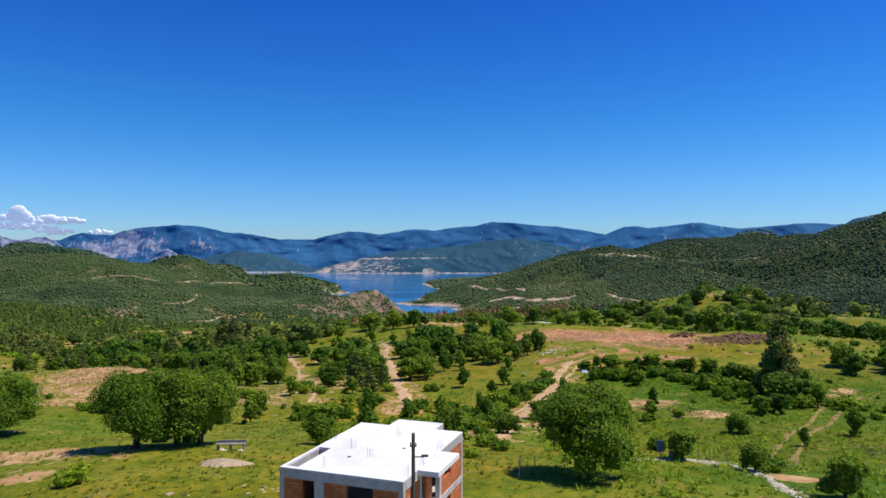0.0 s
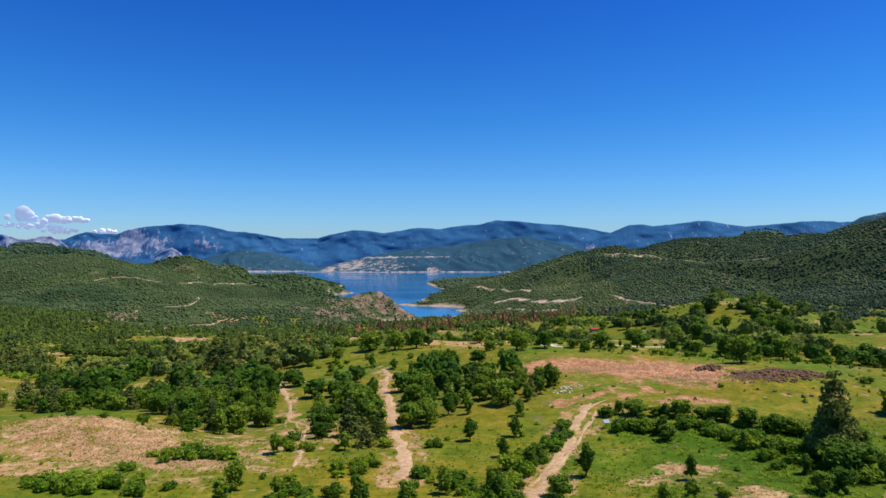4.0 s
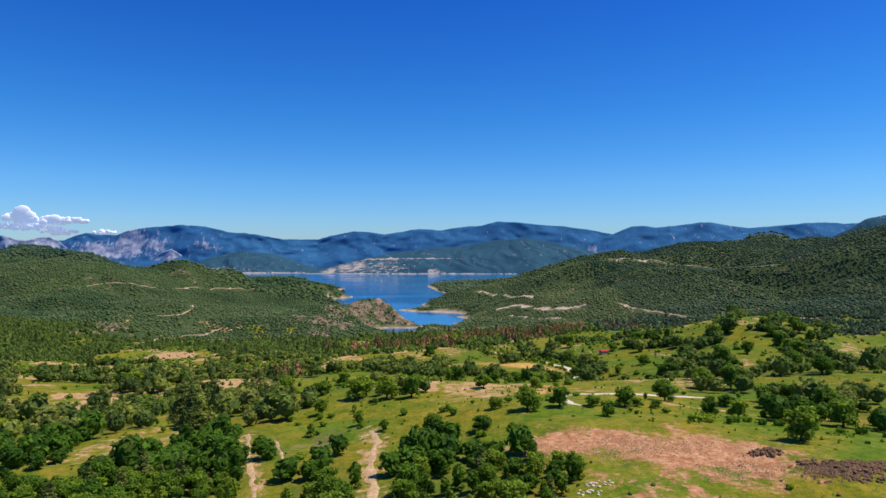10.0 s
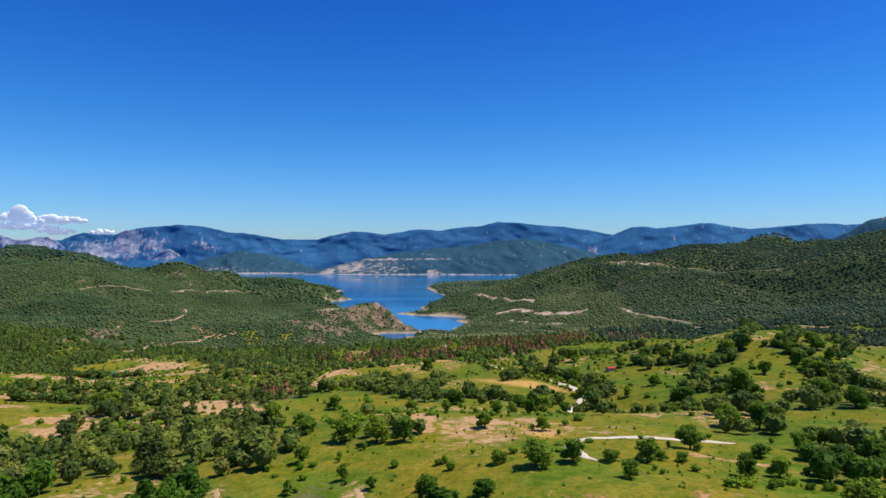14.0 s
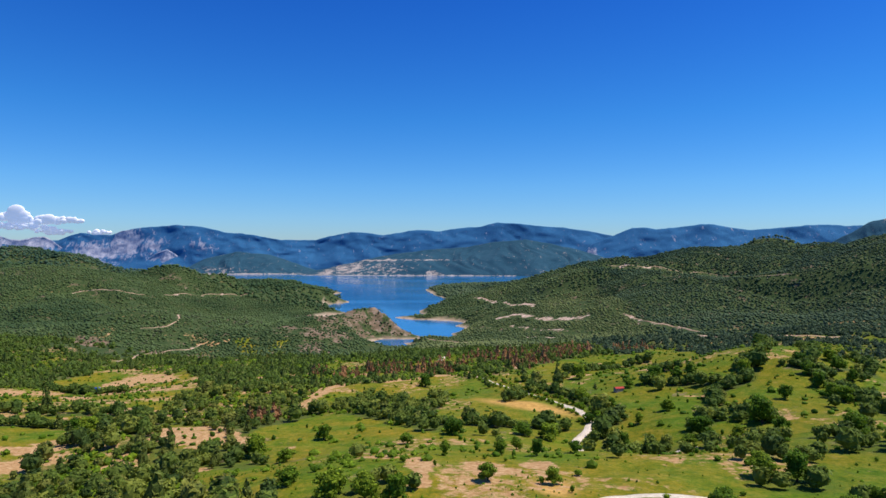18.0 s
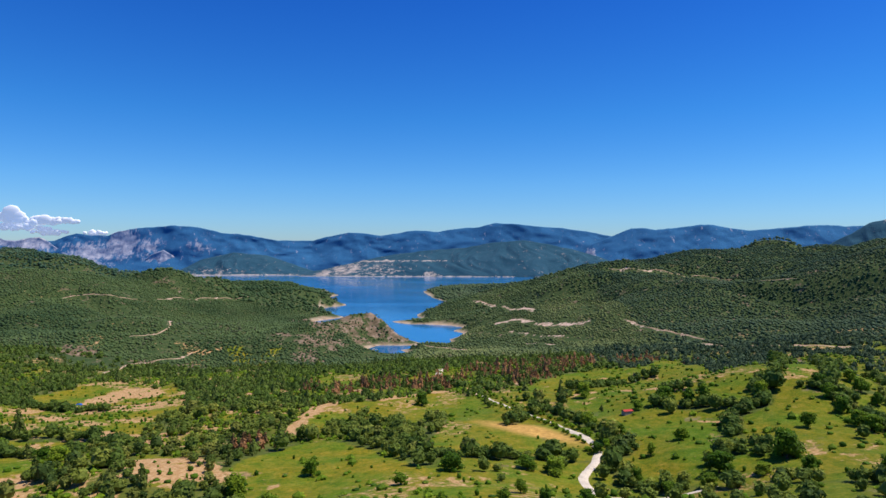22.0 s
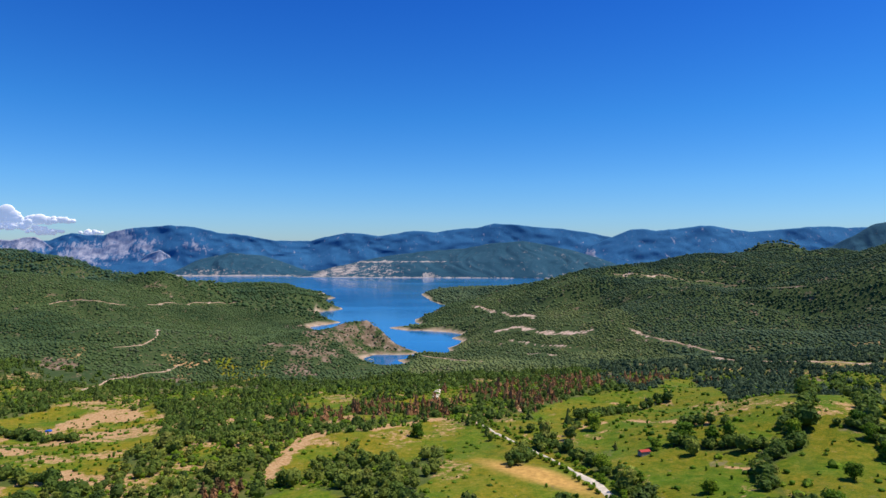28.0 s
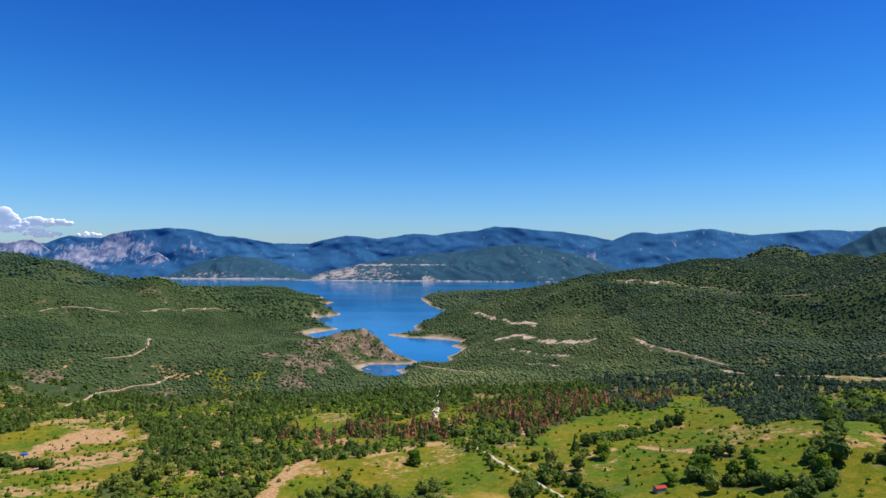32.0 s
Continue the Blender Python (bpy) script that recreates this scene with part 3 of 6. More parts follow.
for line, wide in SOIL_LINES:
    soil = np.maximum(soil, 0.85 * np.clip((wide * (1 + 1.1 * fbm(gx / 9, gy / 9, 2, 93)) - line_far(gx, gy, line)) / (0.4 * wide) + 0.5, 0, 1))
soil = np.maximum(soil, ovals(gx, gy, SOIL_THIN) * 0.57)
beaten = np.zeros(len(gx))
for line, wide in ((TRAIL_A, 1.6), (TRAIL_B, 2.2), (TRAIL_C, 2.6)):
    beaten = np.maximum(beaten, np.clip((2 * wide - line_far(gx, gy, line)) / wide, 0, 0.42))
strewn = np.clip(fbm(gx / 30, gy / 30, 3, 31) * 1.5 - 0.12, 0, 0.42)
strewn = np.maximum(strewn, np.clip(fbm(gx / 34, gy / 24, 3, 37) * 2.1 - 0.08, 0, 0.6) * (gx < -70) * (gy > 330) * (gy < 770))
strewn = np.where((gx > 52) & (gy < 215), strewn * 0.35, strewn)
marked(ground_mesh, "soil", np.where(gy < 1000, np.maximum(np.maximum(soil, beaten), strewn), 0.12))
marked(ground_mesh, "clay", np.clip((gx - 8) / 8, 0, 1) * np.clip((gy - 140) / 8, 0, 1) * np.clip((240 - gy) / 20, 0, 1))
# rank grass on the near right slope
dark_grass = np.clip((gx - 14 - 0.12 * gy + 10 * fbm(gx / 14, gy / 14, 3, 17)) / 10, 0, 1) * np.clip((134 + 8 * fbm(gx / 12, gy / 12, 2, 18) - gy) / 6, 0, 0.9)
# grass of the eastern fields is darkened too, by position
marked(ground_mesh, "dark_grass", np.maximum(dark_grass, 0.4 * np.clip((gx - 60) / 40, 0, 1) * np.clip((gy - 210) / 60, 0, 1)))
marked(ground_mesh, "straw", ovals(gx, gy, STRAW))
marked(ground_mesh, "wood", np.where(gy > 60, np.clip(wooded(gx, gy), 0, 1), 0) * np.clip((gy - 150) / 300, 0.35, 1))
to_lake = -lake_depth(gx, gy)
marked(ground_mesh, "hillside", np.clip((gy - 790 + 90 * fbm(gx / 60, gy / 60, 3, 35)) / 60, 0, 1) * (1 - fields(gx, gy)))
marked(ground_mesh, "shore", np.clip((13 + 14 * fbm(gx / 40, gy / 40, 2, 4) - to_lake + fbm(gx / 40, gy / 40, 3, 5) * 9) / 7, 0, 1) * (gy > 1000))
marked(ground_mesh, "rock", np.where(gy > 700, np.maximum(bare_rock(gx, gy), 0.14), 0.0))
marked(ground_mesh, "bank", np.where(gy > 700, bare_bank(gx, gy), 0.0))
ground = tagged(new("ground", ground_mesh), "green meadow hills with bare soil running down to a lake", "ground", kind="structure")

lake_mesh = mesh_of("water", [(-4600, 1040, 0), (4600, 1040, 0), (4600, 4990, 0), (-4600, 4990, 0)], [(0, 1, 2, 3)])
lake_mesh.materials.append(WATER)
tagged(new("water", lake_mesh), "calm deep blue lake between wooded shores", "lake", kind="structure")


# ---- mountains behind the lake ----
def mountain(name, label, skyline, ridge_y, foot_y, foot_z, mat, seed, fold=120.0, deep=30.0, cols=420, rows=46, rocks=(), power=1.0):
    """A range whose ridge follows skyline (x, z) and falls in spurs to its foot."""
    sx, sz = zip(*skyline)
    X = np.repeat(np.linspace(sx[0], sx[-1], cols)[None, :], rows, 0)
    v = np.linspace(0, 1.12, rows)[:, None] + 0 * X
    top = np.interp(X, sx, sz) + 5 * fbm(X / 60, X * 0 + seed, 3, seed)
    u = np.minimum(v, 1)
    z = foot_z + (top - foot_z) * u ** power
    wind = X + 260 * fbm(X / 500, v * 2.0, 2, seed + 3)
    spur = 1 - 2 * np.abs(fbm(wind / fold, v * 1.1 + seed, 3, seed + 7))
    z = z + deep * (spur - 0.75) * (4 * u * (1 - u)) ** 0.8 * np.clip((top - foot_z) / 160, 0.15, 1.2)
    z = np.where(v > 1, top - (v - 1) * 500, z)
    Y = foot_y + (ridge_y - foot_y) * v + 40 * fbm(X / 240, v * 3, 3, seed + 11)
    i = (np.arange(rows - 1)[:, None] * cols + np.arange(cols - 1)[None, :]).ravel()
    me = mesh_of(name, np.stack([X, Y, z], -1).reshape(-1, 3), np.stack([i, i + 1, i + cols + 1, i + cols], 1), smooth=True)
    me.materials.append(mat)
    x, zz = X.ravel(), z.ravel()
    mark = np.full(len(x), 0.02)
    for cx, cz, rx, rz, strong in rocks:
        mark = np.maximum(mark, strong * oval(x, zz, cx, cz, rx, rz, 0, 0.6))
    marked(me, "rock", mark)
    return tagged(new(name, me), label, "mountain", kind="structure")


mountain("mountain_range", "long wooded mountain range, painted haze blue, with pale cliffs", [
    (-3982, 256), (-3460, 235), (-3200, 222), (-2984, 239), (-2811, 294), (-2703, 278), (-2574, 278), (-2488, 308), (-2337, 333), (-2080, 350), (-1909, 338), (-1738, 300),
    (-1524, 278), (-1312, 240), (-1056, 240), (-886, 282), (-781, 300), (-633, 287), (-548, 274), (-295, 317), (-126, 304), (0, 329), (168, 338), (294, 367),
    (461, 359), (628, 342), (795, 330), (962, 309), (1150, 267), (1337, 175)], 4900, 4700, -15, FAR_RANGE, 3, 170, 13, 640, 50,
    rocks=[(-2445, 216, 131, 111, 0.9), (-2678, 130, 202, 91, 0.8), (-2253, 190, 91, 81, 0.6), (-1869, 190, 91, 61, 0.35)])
mountain("mountain_range", "wooded mountains, painted haze blue, with a pale gully", [
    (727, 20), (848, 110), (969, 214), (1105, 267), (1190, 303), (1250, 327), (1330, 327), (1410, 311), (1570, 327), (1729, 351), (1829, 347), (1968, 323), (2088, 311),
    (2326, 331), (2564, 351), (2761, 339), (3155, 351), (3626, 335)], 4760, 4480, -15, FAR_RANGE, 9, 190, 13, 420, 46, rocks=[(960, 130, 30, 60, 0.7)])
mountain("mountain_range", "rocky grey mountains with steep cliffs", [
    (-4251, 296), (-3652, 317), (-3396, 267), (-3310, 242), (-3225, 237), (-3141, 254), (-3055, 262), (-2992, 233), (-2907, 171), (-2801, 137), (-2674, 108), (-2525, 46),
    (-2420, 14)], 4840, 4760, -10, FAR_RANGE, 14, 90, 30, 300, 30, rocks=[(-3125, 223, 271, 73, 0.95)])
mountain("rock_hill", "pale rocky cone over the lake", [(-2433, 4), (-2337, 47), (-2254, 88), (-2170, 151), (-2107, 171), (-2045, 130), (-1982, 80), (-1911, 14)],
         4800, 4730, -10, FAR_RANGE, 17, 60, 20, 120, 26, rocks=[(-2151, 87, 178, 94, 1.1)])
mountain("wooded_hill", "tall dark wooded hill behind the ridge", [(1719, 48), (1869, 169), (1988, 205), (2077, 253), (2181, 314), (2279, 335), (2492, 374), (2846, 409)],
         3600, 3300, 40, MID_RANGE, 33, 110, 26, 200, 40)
mountain("shore_hill", "wooded hill beside the lake, painted haze blue-green", [(-1990, 0), (-1915, 31), (-1754, 111), (-1553, 151), (-1313, 131), (-1072, 52), (-913, 5), (-850, -10)],
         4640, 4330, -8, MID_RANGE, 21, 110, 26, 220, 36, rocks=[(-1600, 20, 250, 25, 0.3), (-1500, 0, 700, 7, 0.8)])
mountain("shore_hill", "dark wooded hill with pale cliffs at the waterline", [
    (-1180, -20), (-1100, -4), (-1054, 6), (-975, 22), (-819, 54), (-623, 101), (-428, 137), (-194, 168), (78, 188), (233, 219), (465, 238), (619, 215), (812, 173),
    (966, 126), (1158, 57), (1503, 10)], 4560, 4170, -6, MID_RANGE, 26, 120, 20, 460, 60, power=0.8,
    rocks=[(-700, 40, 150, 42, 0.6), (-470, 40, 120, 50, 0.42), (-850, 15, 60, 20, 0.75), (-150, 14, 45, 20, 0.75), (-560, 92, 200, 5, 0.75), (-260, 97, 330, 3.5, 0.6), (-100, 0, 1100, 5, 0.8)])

# ---- tracks and roads ----
def smooth_line(points, step):
    """Points along a rounded line, about a step apart."""
    p = np.array([points[0], *points, points[-1]], float)
    out = []
    for a, b, c, d in zip(p, p[1:], p[2:], p[3:]):
        n = max(2, int(np.hypot(*(c - b)) / step))
        for k in np.arange(n) / n:
            out.append(0.5 * (2 * b + (c - a) * k + (2 * a - 5 * b + 4 * c - d) * k * k + (3 * b - a - 3 * c + d) * k ** 3))
    out.append(p[-2])
    return np.array(out)


def track(name, label, points, wide, mat, step=1.2, lift=0.10, seed=1, ragged=0.3, category="track"):
    line = smooth_line(points, step)
    way = np.gradient(line, axis=0)
    way /= np.linalg.norm(way, axis=1)[:, None] + 1e-9
    side = np.stack([way[:, 1], -way[:, 0]], 1)
    n = np.arange(len(line))
    wide = wide * np.clip(np.minimum(n + 0.6, len(line) - n - 0.4) / 5, 0.1, 1)
    line = line + side * (0.25 * wide * fbm(n * 0.12, n * 0, 2, seed + 9))[:, None]
    rough = wide / 2 * (1 + ragged * fbm(n * 0.31, n * 0 + seed, 3, seed))
    other = wide / 2 * (1 + ragged * fbm(n * 0.27, n * 0 + seed, 3, seed + 40))
    strips = []
    for k in (-1, -0.5, 0, 0.5, 1):
        r = rough if k < 0 else other
        q = line + side * (k * r)[:, None]
        strips.append(np.column_stack([q, height(q[:, 0], q[:, 1]) + lift * (1 if abs(k) < 1 else -0.3)]))
    verts = np.stack(strips, 1).reshape(-1, 3)
    i = (np.arange(len(line) - 1)[:, None] * 5 + np.arange(4)[None, :]).ravel()
    me = mesh_of(name, verts, np.stack([i, i + 1, i + 6, i + 5], 1), smooth=True)
    me.materials.append(mat)
    return tagged(new(name, me), label, category, kind="structure")


track("dirt_track", "eroded pale dirt track on a green slope", TRAIL_B, 1.9, DIRT, step=0.8, seed=2, ragged=1.3)
track("dirt_track", "narrow eroded dirt track between trees", TRAIL_A, 1.2, DIRT, step=0.8, seed=5, ragged=1.4)
track("dirt_track", "thin branch of an eroded dirt track", [(-36, 156), (-33.5, 149), (-32.5, 140), (-30, 131)], 0.5, DIRT, step=0.8, seed=6, ragged=1.3)
track("dirt_track", "pale rutted dirt track across a green slope", TRAIL_C, 2.3, DIRT, step=0.8, seed=8, ragged=1.3)
track("dirt_track", "second rut of a dirt track", [(14.5, 112), (21.5, 129), (27, 143)], 0.7, DIRT, step=0.8, seed=9, ragged=1.3)
track("gravel_track", "dusty gravel track through rough grass", [(18, 65), (22, 66.3), (25.4, 65), (27.6, 62), (27, 55), (26.6, 50), (27.5, 42)], 0.7, DUST, step=0.4, seed=11, ragged=1.5)
track("dirt_track", "faint double rut in the grass", [(31, 62), (35, 72), (43, 84), (52, 95), (60, 106), (68, 115)], 0.8, WORN, seed=12, ragged=1.5, lift=0.03)
track("dirt_track", "faint double rut in the grass", [(33, 61.5), (37, 71), (45, 83), (54, 94), (62, 104), (70, 113)], 0.7, WORN, seed=13, ragged=1.5, lift=0.03)
for points, wide, seed in (([(-39, 161), (-36.5, 151), (-33, 142)], 0.4, 41), ([(-50, 219), (-44, 204), (-38.5, 184)], 0.7, 42), ([(10, 104), (13.5, 113), (18, 124)], 0.5, 43), ([(-15.5, 160), (-12.8, 148), (-9.6, 134)], 0.4, 44), ([(24, 141), (27.5, 147), (31, 150)], 0.6, 45)):
    track("dirt_track", "thin washed-out rut beside a dirt track", points, wide, DIRT, step=0.8, seed=seed, ragged=1.6)
ROAD_LOW = [(33, 219), (30.5, 223), (29.5, 229), (29.5, 236), (32, 244), (38, 251), (48, 254), (57, 254), (67, 252), (77, 248)]
ROAD_UP = [(14, 594), (21, 576), (33, 547), (44, 522), (60, 472), (67, 448), (69, 429), (66, 418), (60, 404), (55, 391), (53.5, 379), (55, 368), (61, 365), (70, 364.5), (80, 362), (100, 362)]
track("road", "pale winding gravel road among fields", ROAD_LOW, 3.8, GRAVEL, lift=0.16, seed=15, ragged=0.12, category="road")
track("road", "pale winding gravel road among fields", ROAD_UP[4:13], 4.6, GRAVEL, lift=0.25, seed=17, ragged=0.12, category="road")
track("road", "narrow pale gravel road among trees", ROAD_UP[12:], 2.6, GRAVEL, lift=0.25, seed=19, ragged=0.4, category="road")
track("road", "narrow stony road between hedges", ROAD_UP[:5], 2.0, GRAVEL, lift=0.25, seed=18, ragged=0.5, category="road")
track("road", "pale gravel road through woods", [(-13, 658), (-14, 690), (-14, 740), (-16, 800), (-16, 850), (-20, 920)], 6.0, GRAVEL, step=4, lift=0.7, seed=21, ragged=0.4, category="road")
track("road", "pale gravel road through woods", [(-107, 857), (-113, 885), (-122, 945)], 6.0, GRAVEL, step=4, lift=0.7, seed=22, ragged=0.5, category="road")
track("road", "pale gravel track by the cove", [(-72, 873), (-66, 890), (-60, 950), (-48, 962), (-36, 962)], 4.0, GRAVEL, step=4, lift=0.7, seed=24, ragged=0.5, category="road")
for k, (label, line, _, wide) in enumerate(HILL_ROADS):
    track("road", label, line, 0.62 * wide, CUT, step=5, lift=0.5, seed=25 + k, ragged=1.3, category="road")
track("dirt_track", "brown dirt track through a clearing", [(48, 606), (46, 625), (44, 650)], 4.0, DIRT, step=3, lift=0.5, seed=23, ragged=0.5)

# ---- the unfinished house and what lies round it ----
def part(name, me, mat, parent, label=""):
    """One mesh object under a thing or a part."""
    if isinstance(me, bmesh.types.BMesh):
        data = bpy.data.meshes.new(name)
        me.to_mesh(data)
        me.free()
        me = data
    me.materials.append(mat)
    ob = new(name, me)
    ob.parent = parent
    return tagged(ob, label)


def box(u0, u1, v0, v1, z0, z1, bevel=0.012):
    bm = bmesh.new()
    bmesh.ops.create_cube(bm, size=1, matrix=Matrix.Translation(((u0 + u1) / 2, (v0 + v1) / 2, (z0 + z1) / 2)) @ Matrix.Diagonal((u1 - u0, v1 - v0, z1 - z0, 1)))
    if bevel:
        bmesh.ops.bevel(bm, geom=bm.edges[:], offset=bevel, segments=1, affect="EDGES")
    return bm


def rod(x, y, z0, z1, r, sides=6, r2=None):
    bm = bmesh.new()
    bmesh.ops.create_cone(bm, cap_ends=True, segments=sides, radius1=r, radius2=r if r2 is None else r2, depth=z1 - z0, matrix=Matrix.Translation((x, y, (z0 + z1) / 2)))
    return bm


def rock(size, g, flat=0.7, cuts=1):
    """An uneven angular stone that stands on z = 0."""
    bm = bmesh.new()
    bmesh.ops.create_icosphere(bm, subdivisions=cuts, radius=0.5)
    for v in bm.verts:
        v.co = v.co * g.uniform(0.72, 1.2)
        v.co.x, v.co.y, v.co.z = v.co.x * size, v.co.y * size * 0.8, (v.co.z + 0.3) * size * flat
    return bm


def brick_material():
    m, t, s = material("hollow_brick", 0.92)
    w = place_of(t)
    flat = put(t, "Mapping", ("Vector", w), ("Rotation", (radians(90), 0, 0))).outputs[0]
    axes = put(t, "SeparateXYZ", ("Vector", w))
    along = sums(t, "ADD", axes.outputs[0], axes.outputs[1])
    wall = put(t, "CombineXYZ", (0, along), (1, axes.outputs[2]), (2, 0.0)).outputs[0]
    b = put(t, "TexBrick", ("Vector", wall), ("Color1", (0.60, 0.155, 0.050, 1)), ("Color2", (0.74, 0.26, 0.10, 1)), ("Mortar", (0.30, 0.14, 0.085, 1)), ("Scale", 1.0), ("Mortar Size", 0.014), ("Brick Width", 0.29), ("Row Height", 0.19))
    stain = ramp_of(t, noise_of(t, w, 1.3, 5), (0.3, (0.72, 0.66, 0.62)), (0.6, (1.05, 1.03, 1.0)))
    t.links.new(blend(t, 1.0, b.outputs["Color"], stain, "MULTIPLY"), s.inputs["Base Color"])
    bumped(t, s, sums(t, "SUBTRACT", noise_of(t, w, 30, 3), b.outputs["Fac"]), 0.8, 0.02)
    return m


CONCRETE = plain_material("raw_concrete", (0.44, 0.40, 0.385), (0.60, 0.565, 0.545), 2.2, 0.9, 0.35, 0.01)
ROOF_SCREED = plain_material("pale_roof_screed", (0.74, 0.71, 0.68), (0.86, 0.835, 0.80), 0.9, 0.9, 0.2, 0.006)
BRICK = brick_material()
# inner walls coloured dark: the shade behind the openings put into colour
INSIDE = plain_material("shaded_interior", (0.16, 0.13, 0.12), (0.24, 0.20, 0.18), 2.0, 0.95)
RUSTED = plain_material("rusted_steel", (0.09, 0.06, 0.05), (0.20, 0.13, 0.10), 14.0, 0.8)
OLD_WOOD = plain_material("weathered_wood", (0.20, 0.17, 0.14), (0.42, 0.38, 0.34), 9.0, 0.9, 0.5, 0.01)
POLE_WOOD = plain_material("brown_pole", (0.11, 0.075, 0.062), (0.21, 0.15, 0.12), 9.0, 0.9, 0.5, 0.01)
SAND = plain_material("pale_sand", (0.36, 0.26, 0.16), (0.52, 0.40, 0.27), 5.0, 0.95, 0.5, 0.05)
WHITE_STONE = plain_material("white_limestone", (0.56, 0.46, 0.32), (0.84, 0.73, 0.55), 4.0, 0.9, 0.5, 0.04)
DARK_STONE = plain_material("dark_field_stone", (0.12, 0.068, 0.036), (0.33, 0.195, 0.110), 3.0, 0.95, 0.6, 0.05)
TAN_STONE = plain_material("tan_field_stone", (0.31, 0.165, 0.075), (0.56, 0.36, 0.195), 3.0, 0.95, 0.6, 0.05)

ROOF_Z, FLOOR_Z, BASE_Z = 107.0, 104.05, 101.0
house = tagged(new("house"), "unfinished two-storey house of red hollow brick and raw concrete", "house")
house.matrix_basis = pose(-10.17, 38.15, 0, 0, 0, -18.5)
WIDE, LONG = 7.85, 10.65
# roof slab round the open light well at one corner
for u0, u1, v0, v1 in ((1.05, WIDE, 0, LONG), (0, 1.05, 4.2, LONG), (2.25, 5.8, LONG, 12.4)):
    part("roof_slab", box(u0, u1, v0, v1, ROOF_Z - 0.16, ROOF_Z, 0), ROOF_SCREED, house, "sunlit pale concrete roof slab")
part("roof_slab", box(0, 1.05, 0, 0.32, ROOF_Z - 0.16, ROOF_Z - 0.003, 0), ROOF_SCREED, house, "sunlit pale concrete roof slab")
part("roof_slab", box(0, 0.22, 0.32, 4.2, ROOF_Z - 0.16, ROOF_Z - 0.003, 0), ROOF_SCREED, house, "sunlit pale concrete roof slab")
part("well_wall", box(0.2, 1.05, 4.2, 4.35, ROOF_Z - 1.3, ROOF_Z - 0.17), CONCRETE, house)
part("well_floor", box(0.2, 1.05, 0.3, 4.2, ROOF_Z - 1.0, ROOF_Z - 0.9), INSIDE, house)
for z, deep in ((ROOF_Z - 0.16, 0.44), (FLOOR_Z, 0.42)):
    for name, dims in (("edge_beam", (0, WIDE, -0.012, 0.28)), ("edge_beam", (WIDE - 0.28, WIDE + 0.012, 0.28, LONG)), ("edge_beam", (-0.012, 0.2, 0.28, LONG)), ("edge_beam", (0.2, WIDE - 0.28, LONG - 0.28, LONG + 0.012)), ("edge_beam", (5.6, 5.812, LONG + 0.012, 12.4))):
        part(name, box(*dims, z - deep, z + (0.12 if z > 106 else 0)), CONCRETE, house)
part("floor_slab", box(0.2, WIDE - 0.28, 0.28, LONG - 0.28, FLOOR_Z - 0.16, FLOOR_Z - 0.004), CONCRETE, house)
part("ground_slab", box(0, WIDE, 0, LONG, BASE_Z - 1.6, BASE_Z + 0.1), CONCRETE, house)
for u, v in ((0, 0), (2.3, 0), (WIDE - 0.3, 0), (WIDE - 0.3, 2.5), (WIDE - 0.3, 5.9), (WIDE - 0.3, LONG - 0.3), (0, 5.2), (0, LONG - 0.3), (3.8, LONG - 0.3)):
    for z0, z1 in ((BASE_Z, FLOOR_Z - 0.42), (FLOOR_Z, ROOF_Z - 0.6)):
        wide = 0.62 if (u, v) == (2.3, 0) else 0.3
        part("column", box(u - (0.006 if u == 0 else 0), u + wide + (0.006 if u > 7 else 0), v - (0.006 if v == 0 else 0), v + 0.3, z0, z1), CONCRETE, house)


def walls(spans, fixed, along_u, z0, z1):
    """Brick panels between openings: (start, end, sill, head); a full panel has no sill."""
    for a, b, sill, head in spans:
        pieces = [(a, b, z0, z1)] if sill is None else [(a, b, z0, z0 + sill), (a, b, z0 + head, z1)]
        for p0, p1, q0, q1 in pieces:
            if q1 - q0 > 0.05:
                dims = (p0, p1, fixed, fixed + 0.19, q0, q1) if along_u else (fixed, fixed + 0.19, p0, p1, q0, q1)
                part("brick_wall", box(*dims, 0), BRICK, house, "red hollow clay brick wall")


for z0, z1 in ((FLOOR_Z, ROOF_Z - 0.6), (BASE_Z + 0.1, FLOOR_Z - 0.42)):
    tall = z1 - z0
    walls([(0.3, 1.5, None, None), (1.5, 2.3, 0.0, tall), (2.92, 4.35, None, None), (4.35, 6.0, 0.75, tall), (6.0, WIDE - 0.3, None, None)], 0.03, True, z0, z1)
    walls([(0.3, 1.1, None, None), (1.1, 2.0, 0.8, tall), (2.0, 2.5, None, None), (3.6, 4.6, None, None), (6.2, 6.9, None, None), (6.9, 8.1, 0.9, tall - 0.1), (8.1, LONG - 0.3, None, None)], WIDE - 0.22, False, z0, z1)
    walls([(0.3, 5.2, None, None), (5.5, 7.0, None, None), (7.0, 8.4, 0.9, tall), (8.4, LONG - 0.3, None, None)], 0.03, False, z0, z1)
    walls([(0.3, 3.8, None, None), (4.1, WIDE - 0.3, None, None)], LONG - 0.22, True, z0, z1)
    part("partition", box(0.25, WIDE - 0.3, 3.2, 3.35, z0, z1), INSIDE, house)
    part("partition", box(3.6, 3.75, 3.36, LONG - 0.3, z0, z1), INSIDE, house)
part("canopy_slab", box(WIDE + 0.013, 9.15, 2.1, 5.95, ROOF_Z - 0.32, ROOF_Z - 0.012), ROOF_SCREED, house, "pale concrete canopy over a balcony")
